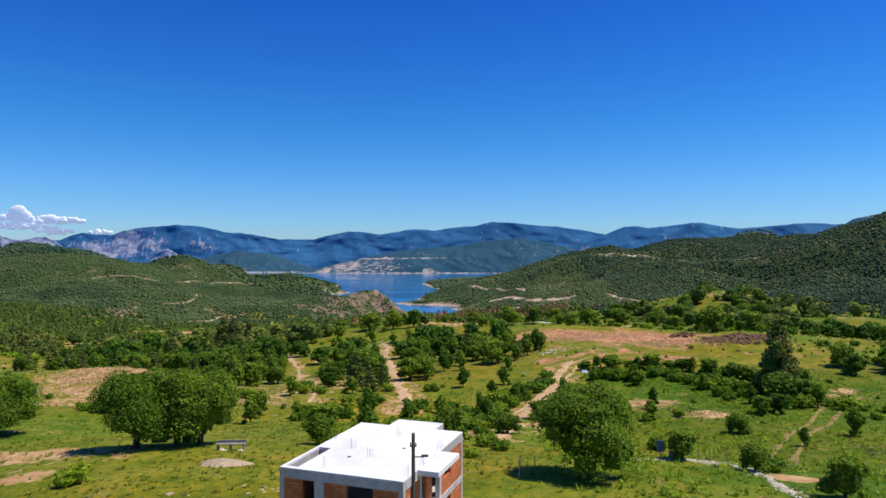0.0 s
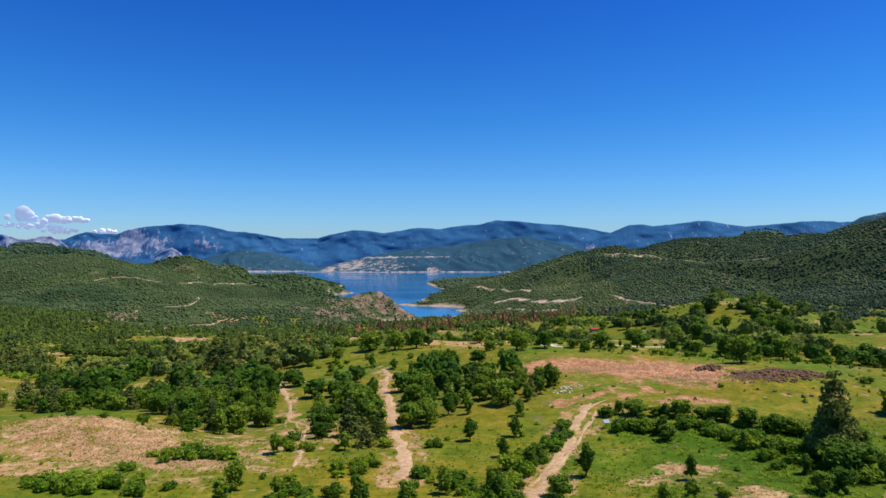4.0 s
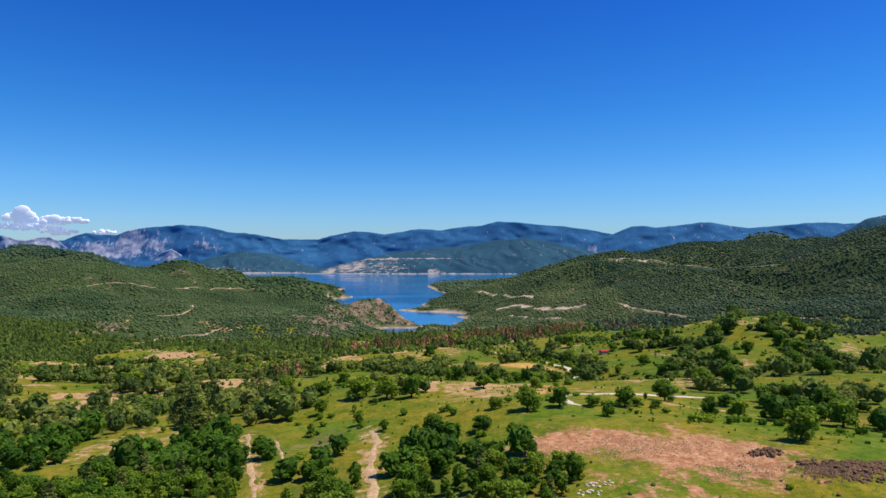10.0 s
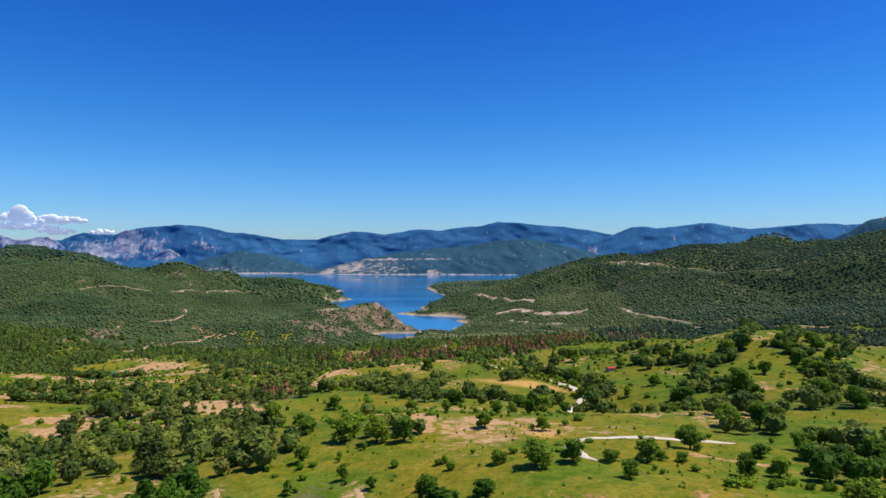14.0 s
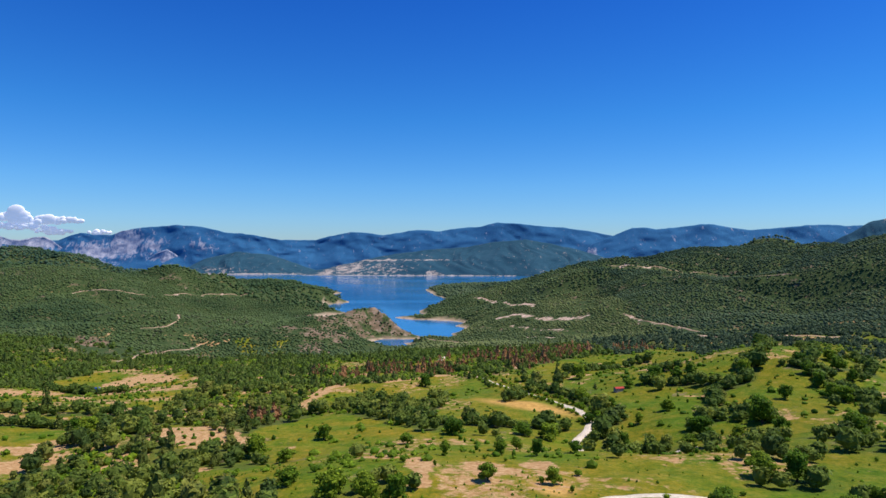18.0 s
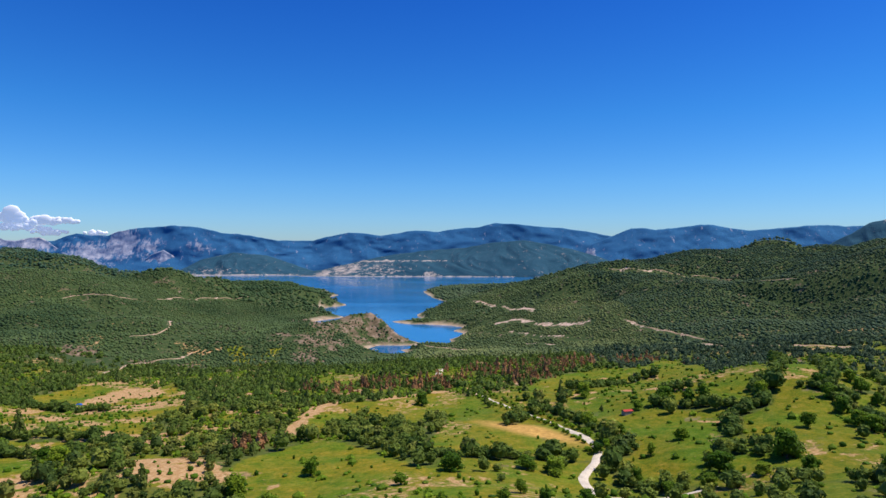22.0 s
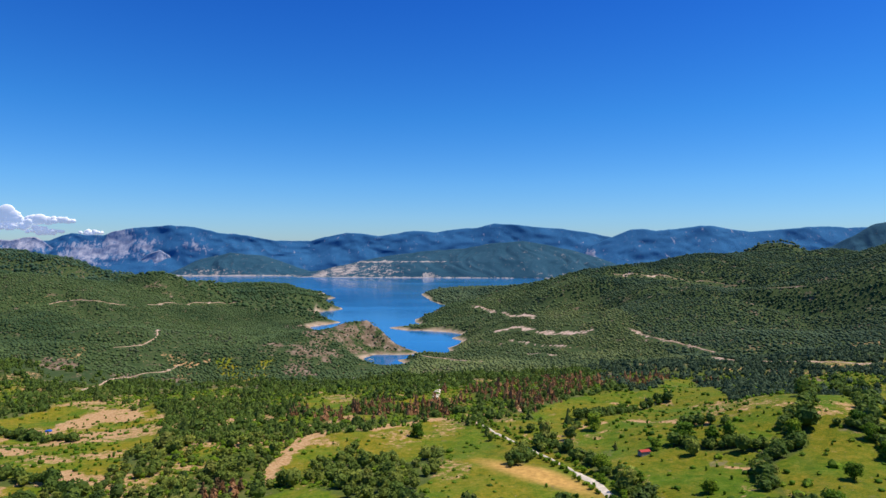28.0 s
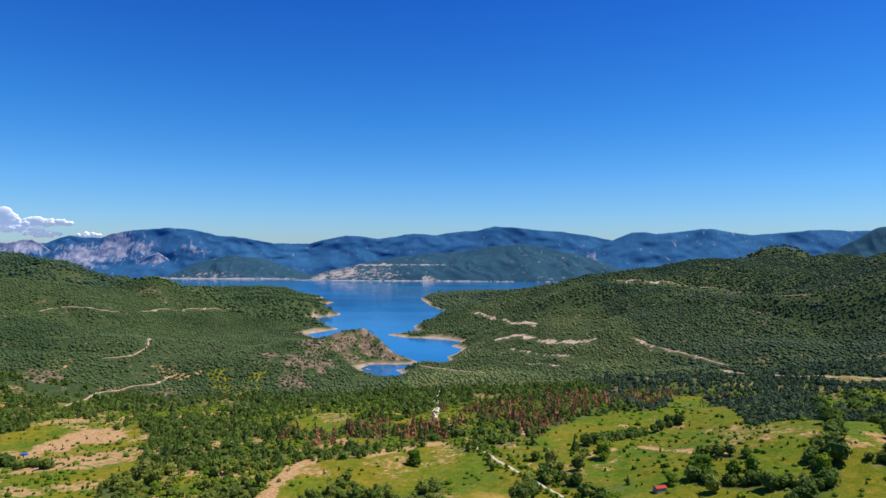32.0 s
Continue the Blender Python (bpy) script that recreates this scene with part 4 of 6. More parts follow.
part("balcony_slab", box(WIDE + 0.013, 9.15, 2.1, 5.95, FLOOR_Z - 0.3, FLOOR_Z), ROOF_SCREED, house, "pale concrete balcony")
part("annex_wall", box(2.25, 5.79, 12.2, 12.4, BASE_Z, ROOF_Z - 0.165), CONCRETE, house)
part("annex_wall", box(2.25, 2.45, LONG + 0.02, 12.2, BASE_Z, ROOF_Z - 0.165), CONCRETE, house)
g = np.random.default_rng(3)
for u, v in ((2.3, 4.5), (4.05, 3.4), (4.0, 8.0), (7.62, 6.2), (2.4, 0.7), (7.62, 0.7), (7.7, 3.0), (5.6, 11.9), (0.15, 6.0)):
    for k in range(4):
        part("starter_bar", rod(u + (k % 2) * 0.2 + g.normal(0, 0.02), v + (k // 2) * 0.22 + g.normal(0, 0.02), ROOF_Z - 0.01, ROOF_Z + g.uniform(0.4, 0.7), 0.008, 5), RUSTED, house)
for u, v in ((2.9, 2.9), (5.4, 5.6)):
    part("offcut", box(u, u + 0.22, v, v + 0.1, ROOF_Z, ROOF_Z + 0.05), RUSTED, house)

pole = tagged(new("utility_pole"), "dark brown wooden utility pole beside the house", "pole")
pz = float(height(-1.9, 31.1))
pole.location = (-1.9, 31.1, pz)
part("shaft", rod(0, 0, -0.4, 110.9 - pz, 0.115, 10, 0.085), POLE_WOOD, pole)
cross_bar = part("cross_bar", box(-0.16, 0.16, -0.03, 0.03, 110.25 - pz, 110.33 - pz), RUSTED, pole)
for dx in (-0.13, 0.13):
    part("insulator", rod(dx, 0, 110.33 - pz, 110.45 - pz, 0.035, 8), WHITE_STONE, cross_bar, "small white insulator")
bracket = part("bracket", box(0.09, 0.5, -0.03, 0.03, 109.75 - pz, 109.8 - pz), RUSTED, pole)
part("street_light", box(0.38, 0.72, -0.07, 0.07, 109.78 - pz, 109.88 - pz, 0.02), RUSTED, bracket, "small dark street lamp head")

trough = tagged(new("bench"), "weathered wooden plank bench on short posts in grass", "bench")
tz = float(height(-19.3, 56.5))
trough.matrix_basis = pose(-19.3, 56.5, tz, 0, 0, 4)
part("plank", box(-1.25, 1.25, -0.22, 0.22, 0.50, 0.58), OLD_WOOD, trough)
part("plank", box(-1.2, 1.25, 0.20, 0.26, 0.56, 0.82), OLD_WOOD, trough)
for dx in (-1.12, -0.05, 1.1):
    part("leg", box(dx - 0.07, dx + 0.07, -0.18, 0.2, -0.15, 0.5), OLD_WOOD, trough)
for dx, dy, s in ((-0.7, -0.3, 0.55), (-0.35, -0.35, 0.4), (1.0, -0.35, 0.5), (0.75, -0.3, 0.35)):
    st = part("stone", rock(s, g, 0.5), WHITE_STONE, None)
    st.location = (-19.3 + dx, 56.5 + dy, float(height(-19.3 + dx, 56.5 + dy)) - 0.04)
    tagged(st, "white stone lying in grass by the bench", "stone", "white stones by the bench")
bm = bmesh.new()
bmesh.ops.create_grid(bm, x_segments=30, y_segments=24, size=1)
for v in bm.verts:
    r = min(1.0, v.co.length)
    a = math.atan2(v.co.y, v.co.x)
    e = 1 + 0.14 * math.sin(3 * a + 1) + 0.07 * math.sin(7 * a)
    x, y = v.co.x * 2.1 * e, v.co.y * 1.35 * e
    v.co.z = float(height(-18.0 + x, 51 + y)) - tz + 0.42 * max(0, 1 - r * r) + 0.03 * math.sin(9 * x) * math.sin(8 * y) * (1 - r) - 0.05
    v.co.x, v.co.y = x, y
data = bpy.data.meshes.new("sand_heap")
bm.to_mesh(data)
bm.free()
data.materials.append(SAND)
heap = tagged(new("sand_heap", data), "low spread heap of pale sand on grass", "sand heap")
heap.location = (-18.0, 51, tz)


def strew(name, label, category, group, rows, mat, seed, flat=0.6, name_mat=None):
    """Single stones: x, y, size."""
    g = np.random.default_rng(seed)
    shapes = []
    for _ in range(4):
        data = bpy.data.meshes.new(name)
        bm = rock(1.0, g, flat, 1)
        bm.to_mesh(data)
        bm.free()
        data.materials.append(mat)
        shapes.append(data)
    for k, (x, y, s) in enumerate(rows):
        ob = tagged(new(name, shapes[k % 4]), label, category, group)
        ob.matrix_basis = pose(x, y, float(height(x, y)) - 0.03 * s, 0, 0, float(g.uniform(0, 360))) @ Matrix.Diagonal((s, s, s * float(g.uniform(0.7, 1.2)), 1))


def heaped(centres, n, spread, low, high, seed):
    g = np.random.default_rng(seed)
    rows = []
    for cx, cy, rx, ry in centres:
        for _ in range(n):
            a, r = g.uniform(0, 6.28), g.random() ** 0.6
            rows.append((cx + rx * r * math.cos(a), cy + ry * r * math.sin(a), g.uniform(low, high)))
    return rows


strew("stone", "pale flat stone lying in the grass", "stone", "pale stones in the grass", [(-14.5, 44.9, 0.5), (-13.2, 45, 0.3), (-13.0, 44.2, 0.5), (-12.4, 44.6, 0.4), (-13.6, 43.3, 0.5), (-18.5, 42.4, 0.7), (-17.6, 42.6, 0.4), (-12.7, 43.8, 0.4), (-12.1, 44.9, 0.3), (-12.9, 44.9, 0.25), (-11.9, 44.3, 0.35), (-17.2, 42.2, 0.3)], SAND, 5, 0.2)
strew("white_rock", "white limestone rock in a pile on the meadow", "rock", "pile of white rocks", heaped([(23.0, 158.5, 2.2, 1.6), (25.5, 161.5, 2.6, 1.4)], 26, 0, 0.25, 0.8, 7), WHITE_STONE, 8)
strew("field_stone", "dark brown stone in a heap along the meadow", "stone", "heaped field stones", heaped([(60.5, 173.5, 3.0, 2.0), (67, 166.5, 3.8, 2.4), (70.5, 160, 3.8, 3.6), (75, 162, 4.2, 3.0), (80, 164, 4.2, 1.8)], 58, 0, 0.45, 1.25, 9), DARK_STONE, 10, 0.75)
strew("field_stone", "grey stone alone in the meadow", "stone", "lone stones", [(63, 153, 1.0), (65.5, 151, 0.9), (67.5, 149, 1.1), (71.5, 148, 1.2), (57, 160, 0.8), (84, 160, 1.0), (86, 165, 0.9), (77, 152, 0.8), (93, 163, 0.9), (91, 168, 0.8), (79, 140, 0.7)], DARK_STONE, 11)


def loose_stones(name, label, centres, n, low, high, mat, seed, grow=1.0):
    """Clods and stones past counting, on the ground, in one mesh."""
    g = np.random.default_rng(seed)
    base = np.array([(1, 0, 0), (0, 1, 0), (-1, 0, 0), (0, -1, 0), (0, 0, 1), (0, 0, -0.4)]) * 0.5
    tri = np.array([(0, 1, 4), (1, 2, 4), (2, 3, 4), (3, 0, 4), (1, 0, 5), (2, 1, 5), (3, 2, 5), (0, 3, 5)])
    c = np.array(centres)
    pick = g.choice(len(c), n, p=(c[:, 2] * c[:, 3]) / (c[:, 2] * c[:, 3]).sum())
    x, y = c[pick, 0] + c[pick, 2] * g.normal(0, 0.48, n), c[pick, 1] + c[pick, 3] * g.normal(0, 0.48, n)
    s = g.uniform(low, high, n) ** 1.0
    v = base[None] * s[:, None, None] * g.uniform(0.6, 1.4, (n, 6, 3))
    t = g.uniform(0, 6.28, n)[:, None]
    vx, vy = v[..., 0] * np.cos(t) - v[..., 1] * np.sin(t), v[..., 0] * np.sin(t) + v[..., 1] * np.cos(t)
    co = np.stack([x[:, None] + vx, y[:, None] + vy, height(x, y)[:, None] + v[..., 2] * 0.8], -1).reshape(-1, 3)
    f = (tri[None] + (np.arange(n) * 6)[:, None, None]).reshape(-1, 3)
    me = mesh_of(name, co, f)
    me.materials.append(mat)
    return tagged(new(name, me), label, "stones", kind="stuff")


loose_stones("clods", "tan clods and stones on a bare mound", [(-60, 122, 21, 11), (-42, 113, 10, 5)], 3600, 0.12, 0.6, TAN_STONE, 21)
loose_stones("clods", "reddish clods on a cleared field", [(36, 181, 26, 9), (53, 166, 12, 8), (47, 147, 9, 3)], 2600, 0.12, 0.6, TAN_STONE, 22)
loose_stones("rubble", "dark rubble between heaped field stones", [(60.5, 173.5, 2.8, 1.4), (71, 163, 8, 3), (80, 164, 4, 1.6), (68, 161, 5, 3)], 2400, 0.2, 0.9, DARK_STONE, 23)
loose_stones("clods", "tan clods on patches of bare slope", [(-36, 57, 8, 2.5), (37, 98, 5, 3), (31, 108, 8, 4), (68, 116, 8, 3)], 700, 0.08, 0.35, TAN_STONE, 24)

loose_stones("stones", "pale stones and flowering weeds along a gravel track", [(20, 65.8, 3, 0.8), (25.5, 65, 2, 1.2), (27.4, 60, 0.9, 3), (26.9, 53, 0.9, 3.5), (27.2, 46, 0.9, 3)], 900, 0.06, 0.24, WHITE_STONE, 26)

# ---- small things about the place ----
for x, y, s in ((5.4, 53.8, 1.6), (7.2, 57.8, 1.3), (6.0, 58.8, 1.2), (24.6, 66.0, 1.2), (25.9, 66.4, 1.2), (22.9, 66.6, 1.2), (27.2, 65.4, 1.2), (28.4, 63.6, 1.2)):
    fp = part("fence_post", rod(0, 0, -0.3, s, 0.05, 7, 0.04), OLD_WOOD, None)
    fp.location = (x, y, float(height(x, y)))
    tagged(fp, "thin grey wooden fence post in grass", "fence post", "fence posts")
board = tagged(new("notice_board"), "small blue-grey board on a post by a track", "sign")
board.location = (21.1, 67.0, float(height(21.1, 67.0)))
PANEL = plain_material("blue_grey_panel", (0.14, 0.16, 0.25), (0.20, 0.22, 0.33), 3.0, 0.4)
part("post", rod(0, 0, -0.3, 0.9, 0.045, 7), OLD_WOOD, board)
part("panel", box(-0.35, 0.35, -0.06, -0.02, 0.6, 1.75), PANEL, board)
wall_bit = part("concrete_block", box(-0.7, 0.7, -0.2, 0.2, -0.2, 0.75, 0.03), SAND, None)
wall_bit.location = (22.6, 66.6, float(height(22.6, 66.6)))
tagged(wall_bit, "pale concrete block beside a track", "block")
solar = tagged(new("solar_panel"), "small solar panel tilted on a thin post", "solar panel")
solar.location = (26.6, 132.3, float(height(26.6, 132.3)))
part("post", rod(0, 0, -0.3, 1.2, 0.05, 7), RUSTED, solar)
tilt = part("panel", box(-0.6, 0.6, -0.4, 0.4, -0.02, 0.03), plain_material("pale_solar_glass", (0.30, 0.36, 0.46), (0.42, 0.48, 0.58), 2.0, 0.15), solar)
tilt.matrix_basis = pose(0, 0, 1.25, 35, 0, 20)
tarp = part("tarpaulin", rock(5.0, g, 0.45, 2), plain_material("blue_tarpaulin", (0.02, 0.10, 0.45), (0.04, 0.16, 0.60), 0.6, 0.5), None)
tarp.location = (-300, 627, float(height(-300, 627)) - 0.2)
tagged(tarp, "bright blue tarpaulin heap on a meadow", "tarpaulin")
shed = tagged(new("shed"), "small shed with a red tin roof between hedges", "shed")
shed.matrix_basis = pose(98, 486, float(height(98, 486)), 0, 0, 20)
part("body", box(-2.6, 2.6, -1.6, 1.6, -0.4, 2.0), OLD_WOOD, shed)
lid = part("roof", box(-3.0, 3.0, -1.0, 1.0, -0.06, 0.06), plain_material("red_tin", (0.42, 0.04, 0.03), (0.55, 0.08, 0.06), 2.0, 0.5), shed, "red tin roof slope")
lid.matrix_basis = pose(0, -0.92, 2.35, 22, 0, 0)
lid = part("roof", lid.data.copy(), RUSTED, shed, "red tin roof slope")
lid.data.materials.clear()
lid.data.materials.append(bpy.data.materials["red_tin"])
lid.matrix_basis = pose(0, 0.92, 2.35, -22, 0, 0)


def boat(x, y, turn):
    b = tagged(new("boat"), "small white boat moored in the cove", "boat")
    b.matrix_basis = pose(x, y, 0, 0, 0, turn)
    bm = box(-4.5, 4.5, -1.5, 1.5, -0.4, 1.0, 0)
    for v in bm.verts:
        if v.co.x > 0:
            v.co.y *= 0.35
        if v.co.z < 0:
            v.co.y *= 0.6
            v.co.x *= 0.9
    part("hull", bm, WHITE_STONE, b)
    part("cabin", box(-3.0, 0.5, -1.0, 1.0, 1.0, 2.4, 0.1), WHITE_STONE, b)


boat(-131, 1172, 15)

# ---- a bank of small clouds behind the mountains ----
def cloud(x, z, wide, high, seed):
    g = np.random.default_rng(seed)
    bm = bmesh.new()
    for _ in range(int(10 + wide / 14)):
        fx = g.uniform(-1, 1)
        s = high * g.uniform(0.30, 0.55) * (1 - 0.5 * abs(fx))
        m = Matrix.Translation((x + fx * wide, 4950 + g.uniform(-5, 5), z + high * g.uniform(-0.25, 0.45) * (1 - abs(fx)))) @ Matrix.Diagonal((s * g.uniform(1.1, 1.8), 12, s, 1))
        bmesh.ops.create_icosphere(bm, subdivisions=3, radius=1.0, matrix=m)
    for v in bm.verts:
        n = noise.noise(v.co / 26.0) * 7 + noise.noise(v.co / 9.0) * 3
        v.co.x += n
        v.co.z += noise.noise(v.co / 17.0 + Vector((9, 3, 1))) * 6
    data = bpy.data.meshes.new("cloud")
    bm.to_mesh(data)
    bm.free()
    for p in data.polygons:
        p.use_smooth = True
    data.materials.append(GLOW_CLOUD)
    return tagged(new("cloud", data), "small white cumulus cloud over the mountains", "cloud", "clouds over the mountains", kind="structure")


for row in ((-3340, 405, 130, 105, 1), (-3090, 380, 260, 70, 2), (-3420, 340, 150, 50, 3), (-3050, 300, 150, 50, 4), (-2700, 292, 90, 40, 5), (-3220, 330, 160, 50, 6)):
    cloud(*row)

# ---- trees ----
rng = np.random.default_rng(11)


def tube(rings, sides=5):
    """Verts and quads of a tube through rings of (point, radius)."""
    verts, quads = [], []
    for i, (p, r) in enumerate(rings):
        for k in range(sides):
            a = 2 * math.pi * k / sides
            verts.append((p[0] + r * math.cos(a), p[1] + r * math.sin(a), p[2]))
        if i:
            for k in range(sides):
                j = (k + 1) % sides
                quads.append(((i - 1) * sides + k, (i - 1) * sides + j, i * sides + j, i * sides + k))
    return verts, quads


def trunk_mesh(high, thick, limbs, g):
    verts, quads = [], []

    def add(rings):
        v, q = tube(rings)
        quads.extend(tuple(i + len(verts) for i in f) for f in q)
        verts.extend(v)

    lean = g.normal(0, 0.05 * high, 2)
    add([((0, 0, -0.5), thick * 1.5), ((0, 0, 0.15), thick * 1.15), ((lean[0] * 0.3, lean[1] * 0.3, high * 0.35), thick * 0.85),
         ((lean[0], lean[1], high * 0.7), thick * 0.5), ((lean[0] * 1.4, lean[1] * 1.4, high * 0.95), thick * 0.12)])
    for k in range(limbs):
        a, z = 2 * math.pi * k / limbs + g.uniform(-0.4, 0.4), high * g.uniform(0.28, 0.5)
        d, r = np.array([math.cos(a), math.sin(a)]), high * g.uniform(0.28, 0.42)
        add([((lean[0] * z / high, lean[1] * z / high, z), thick * 0.5), ((*(d * r * 0.5), z + high * 0.13), thick * 0.3), ((*(d * r), z + high * g.uniform(0.22, 0.34)), thick * 0.08)])
    return mesh_of("trunk", verts, quads, smooth=True)


def leaf_quads(centres, normals, sizes, g):
    """Small bent leaf clumps: one quad at each centre."""
    n = len(centres)
    t = np.cross(normals, g.normal(size=(n, 3)))
    t /= np.linalg.norm(t, axis=1)[:, None] + 1e-9
    b = np.cross(normals, t)
    s = sizes[:, None]
    droop = normals * s * g.uniform(-0.35, 0.1, (n, 1))
    corners = [centres - t * s, centres - b * s * g.uniform(0.45, 0.8, (n, 1)) + droop, centres + t * s * g.uniform(0.7, 1.1, (n, 1)), centres + b * s * g.uniform(0.45, 0.8, (n, 1)) + droop]
    return np.stack(corners, 1).reshape(-1, 3), np.arange(n * 4).reshape(-1, 4)


def on_lobes(lobes, n, g, fill=0.25):
    """Points on and a little inside ellipsoids (x, y, z, rx, ry, rz), with their outward ways."""
    lobes = np.array(lobes, float)
    weight = (lobes[:, 3] * lobes[:, 5]) ** 1.0
    pick = g.choice(len(lobes), n, p=weight / weight.sum())
    d = g.normal(size=(n, 3))
    d /= np.linalg.norm(d, axis=1)[:, None]
    d[:, 2] = np.where(d[:, 2] < -0.45, -d[:, 2], d[:, 2])
    r = 1 - fill * g.random(n) ** 1.5
    p = lobes[pick, :3] + d * lobes[pick, 3:] * r[:, None]
    away = d / lobes[pick, 3:]
    away /= np.linalg.norm(away, axis=1)[:, None]
    away = away + g.normal(0, 0.55, (n, 3)) + np.array([0, 0, 0.15])
    return p, away / np.linalg.norm(away, axis=1)[:, None], pick


def round_block():
    """A ball of 24 quads."""
    verts, quads, seen = [], [], {}
    for axis in range(3):
        for end in (-1, 1):
            for i in range(2):
                for j in range(2):
                    face = []
                    for a, b in ((i, j), (i + 1, j), (i + 1, j + 1), (i, j + 1)):
                        p = [0, 0, 0]
                        p[axis], p[(axis + 1) % 3], p[(axis + 2) % 3] = end, a - 1, b - 1
                        key = tuple(p)
                        if key not in seen:
                            seen[key] = len(verts)
                            verts.append(np.array(p) / np.linalg.norm(p))
                        face.append(seen[key])
                    quads.append(face if end > 0 else face[::-1])
    return np.array(verts), np.array(quads)


BALL_V, BALL_F = round_block()
BLOCK_V = np.array([(x, y, z) for x in (-1, 1) for y in (-1, 1) for z in (-1, 1)]) * 0.5
BLOCK_F = np.array([(0, 1, 3, 2), (4, 6, 7, 5), (0, 4, 5, 1), (2, 3, 7, 6), (0, 2, 6, 4), (1, 5, 7, 3)])


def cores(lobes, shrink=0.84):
    """The filled inside of a crown, one ball a lobe; toned darker later for inner shade."""
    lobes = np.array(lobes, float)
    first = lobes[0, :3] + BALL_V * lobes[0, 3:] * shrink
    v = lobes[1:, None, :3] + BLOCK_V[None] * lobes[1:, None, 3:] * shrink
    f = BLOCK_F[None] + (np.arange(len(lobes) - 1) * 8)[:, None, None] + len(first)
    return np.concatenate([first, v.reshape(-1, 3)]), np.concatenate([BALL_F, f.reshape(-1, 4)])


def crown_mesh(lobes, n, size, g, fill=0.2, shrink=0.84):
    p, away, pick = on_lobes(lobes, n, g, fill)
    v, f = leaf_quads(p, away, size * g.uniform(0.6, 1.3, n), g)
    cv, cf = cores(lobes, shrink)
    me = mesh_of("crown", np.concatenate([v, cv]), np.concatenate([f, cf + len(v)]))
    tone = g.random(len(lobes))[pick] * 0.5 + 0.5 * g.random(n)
    # core corners get a low tone: the crown's inner shade put into colour
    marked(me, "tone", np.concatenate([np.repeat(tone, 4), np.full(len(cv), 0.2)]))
    return me


def oak_lobes(wide, high, low, count, g, skirt=-0.7):
    """Lobes of a round, uneven crown."""
    out = [(0, 0, low + (high - low) * 0.5, wide * 0.33, wide * 0.33, (high - low) * 0.44)]
    for k in range(count):
        a, e = g.uniform(0, 2 * math.pi), g.uniform(skirt, 1.0)
        r = wide * 0.34 * math.cos(e * 1.1)
        s = wide * g.uniform(0.13, 0.22)
        out.append((r * math.cos(a), r * math.sin(a), low + (high - low) * (0.42 + 0.42 * math.sin(e * 1.3)), s, s, s * g.uniform(0.7, 0.95)))
    return out


def pine_lobes(wide, high, low, g, levels=10):
    out = []
    for k in range(levels):
        f = k / (levels - 1)
        z, r = low + (high - low) * f, wide * 0.5 * (1 - f) ** 0.8 + 0.15
        for j in range(5 if k < levels - 1 else 1):
            a = g.uniform(0, 2 * math.pi)
            s = r * g.uniform(0.45, 0.7) + 0.15
            out.append((r * 0.55 * math.cos(a), r * 0.55 * math.sin(a), z + g.uniform(-0.3, 0.3), s, s, s * 0.55))
    return out


def plant(name, label, category, group, trunk, crown, leaf):
    thing = tagged(new(name), label, category, group)
    if trunk:
        part("trunk", trunk, BARK, thing)
    part("crown", crown, leaf, thing)
    thing.location = (0, -300, -200)
    return thing


KINDS, USED = {}, set()


def kind(key, make):
    KINDS[key] = make


def tree_maker(seed, wide, high, low, leaves, size, lobes=9, leaf=None, name="broadleaf_tree", label="green oak with a round dense crown", pine=False):
    def make():
        g = np.random.default_rng(seed)
        shape = pine_lobes(wide, high, low, g) if pine else oak_lobes(wide, high, low, lobes, g, -0.3 if leaves > 4000 else -0.7)
        return plant(name, label, "tree", "trees on the hills", trunk_mesh(high * 0.9, wide * 0.035, 0 if pine else 5, g), crown_mesh(shape, leaves, size, g, 0.35 if pine else 0.2, 0.55 if pine else 0.84), leaf or OAK_LEAF)
    return make


def shrub_maker(seed, wide, high, leaves, size):
    def make():
        g = np.random.default_rng(seed)
        lobes = [(g.uniform(-0.3, 0.3) * wide, g.uniform(-0.3, 0.3) * wide, high * g.uniform(0.3, 0.55), wide * g.uniform(0.2, 0.32), wide * g.uniform(0.2, 0.32), high * g.uniform(0.3, 0.48)) for _ in range(6)]
        return plant("shrub", "low leafy green shrub in grass", "shrub", "shrubs on the hills", None, crown_mesh(lobes, leaves, size, g, 0.2), SHRUB_LEAF)
    return make


# sizes of 1 m across, scaled where they stand; big ones carry more leaves
kind("oak_big", tree_maker(1, 9.8, 7.6, 0.5, 13500, 0.14, 26, label="large spreading oak with a dense dark green crown"))
kind("oak_big_b", tree_maker(2, 9.6, 7.6, 0.2, 13500, 0.14, 26, label="large spreading oak with a dense dark green crown"))
for k in range(4):
    kind("oak_%d" % k, tree_maker(10 + k, 6.0, 5.2, 0.1, 740, 0.29, 12))
for k in range(3):
    kind("slim_%d" % k, tree_maker(20 + k, 3.6, 5.4, 0.1, 440, 0.27, 9, label="slim young oak with an upright crown"))
for k in range(3):
    kind("pine_%d" % k, tree_maker(30 + k, 4.8, 7.4, 0.3, 640, 0.29, leaf=PINE_LEAF, name="pine_tree", label="dark green pine with layered branches", pine=True))
for k in range(2):
    kind("pine_big_%d" % k, tree_maker(35 + k, 6.6, 11.0, 1.8, 4000, 0.30, leaf=PINE_LEAF, name="pine_tree", label="tall dark pine with uneven branches", pine=True))
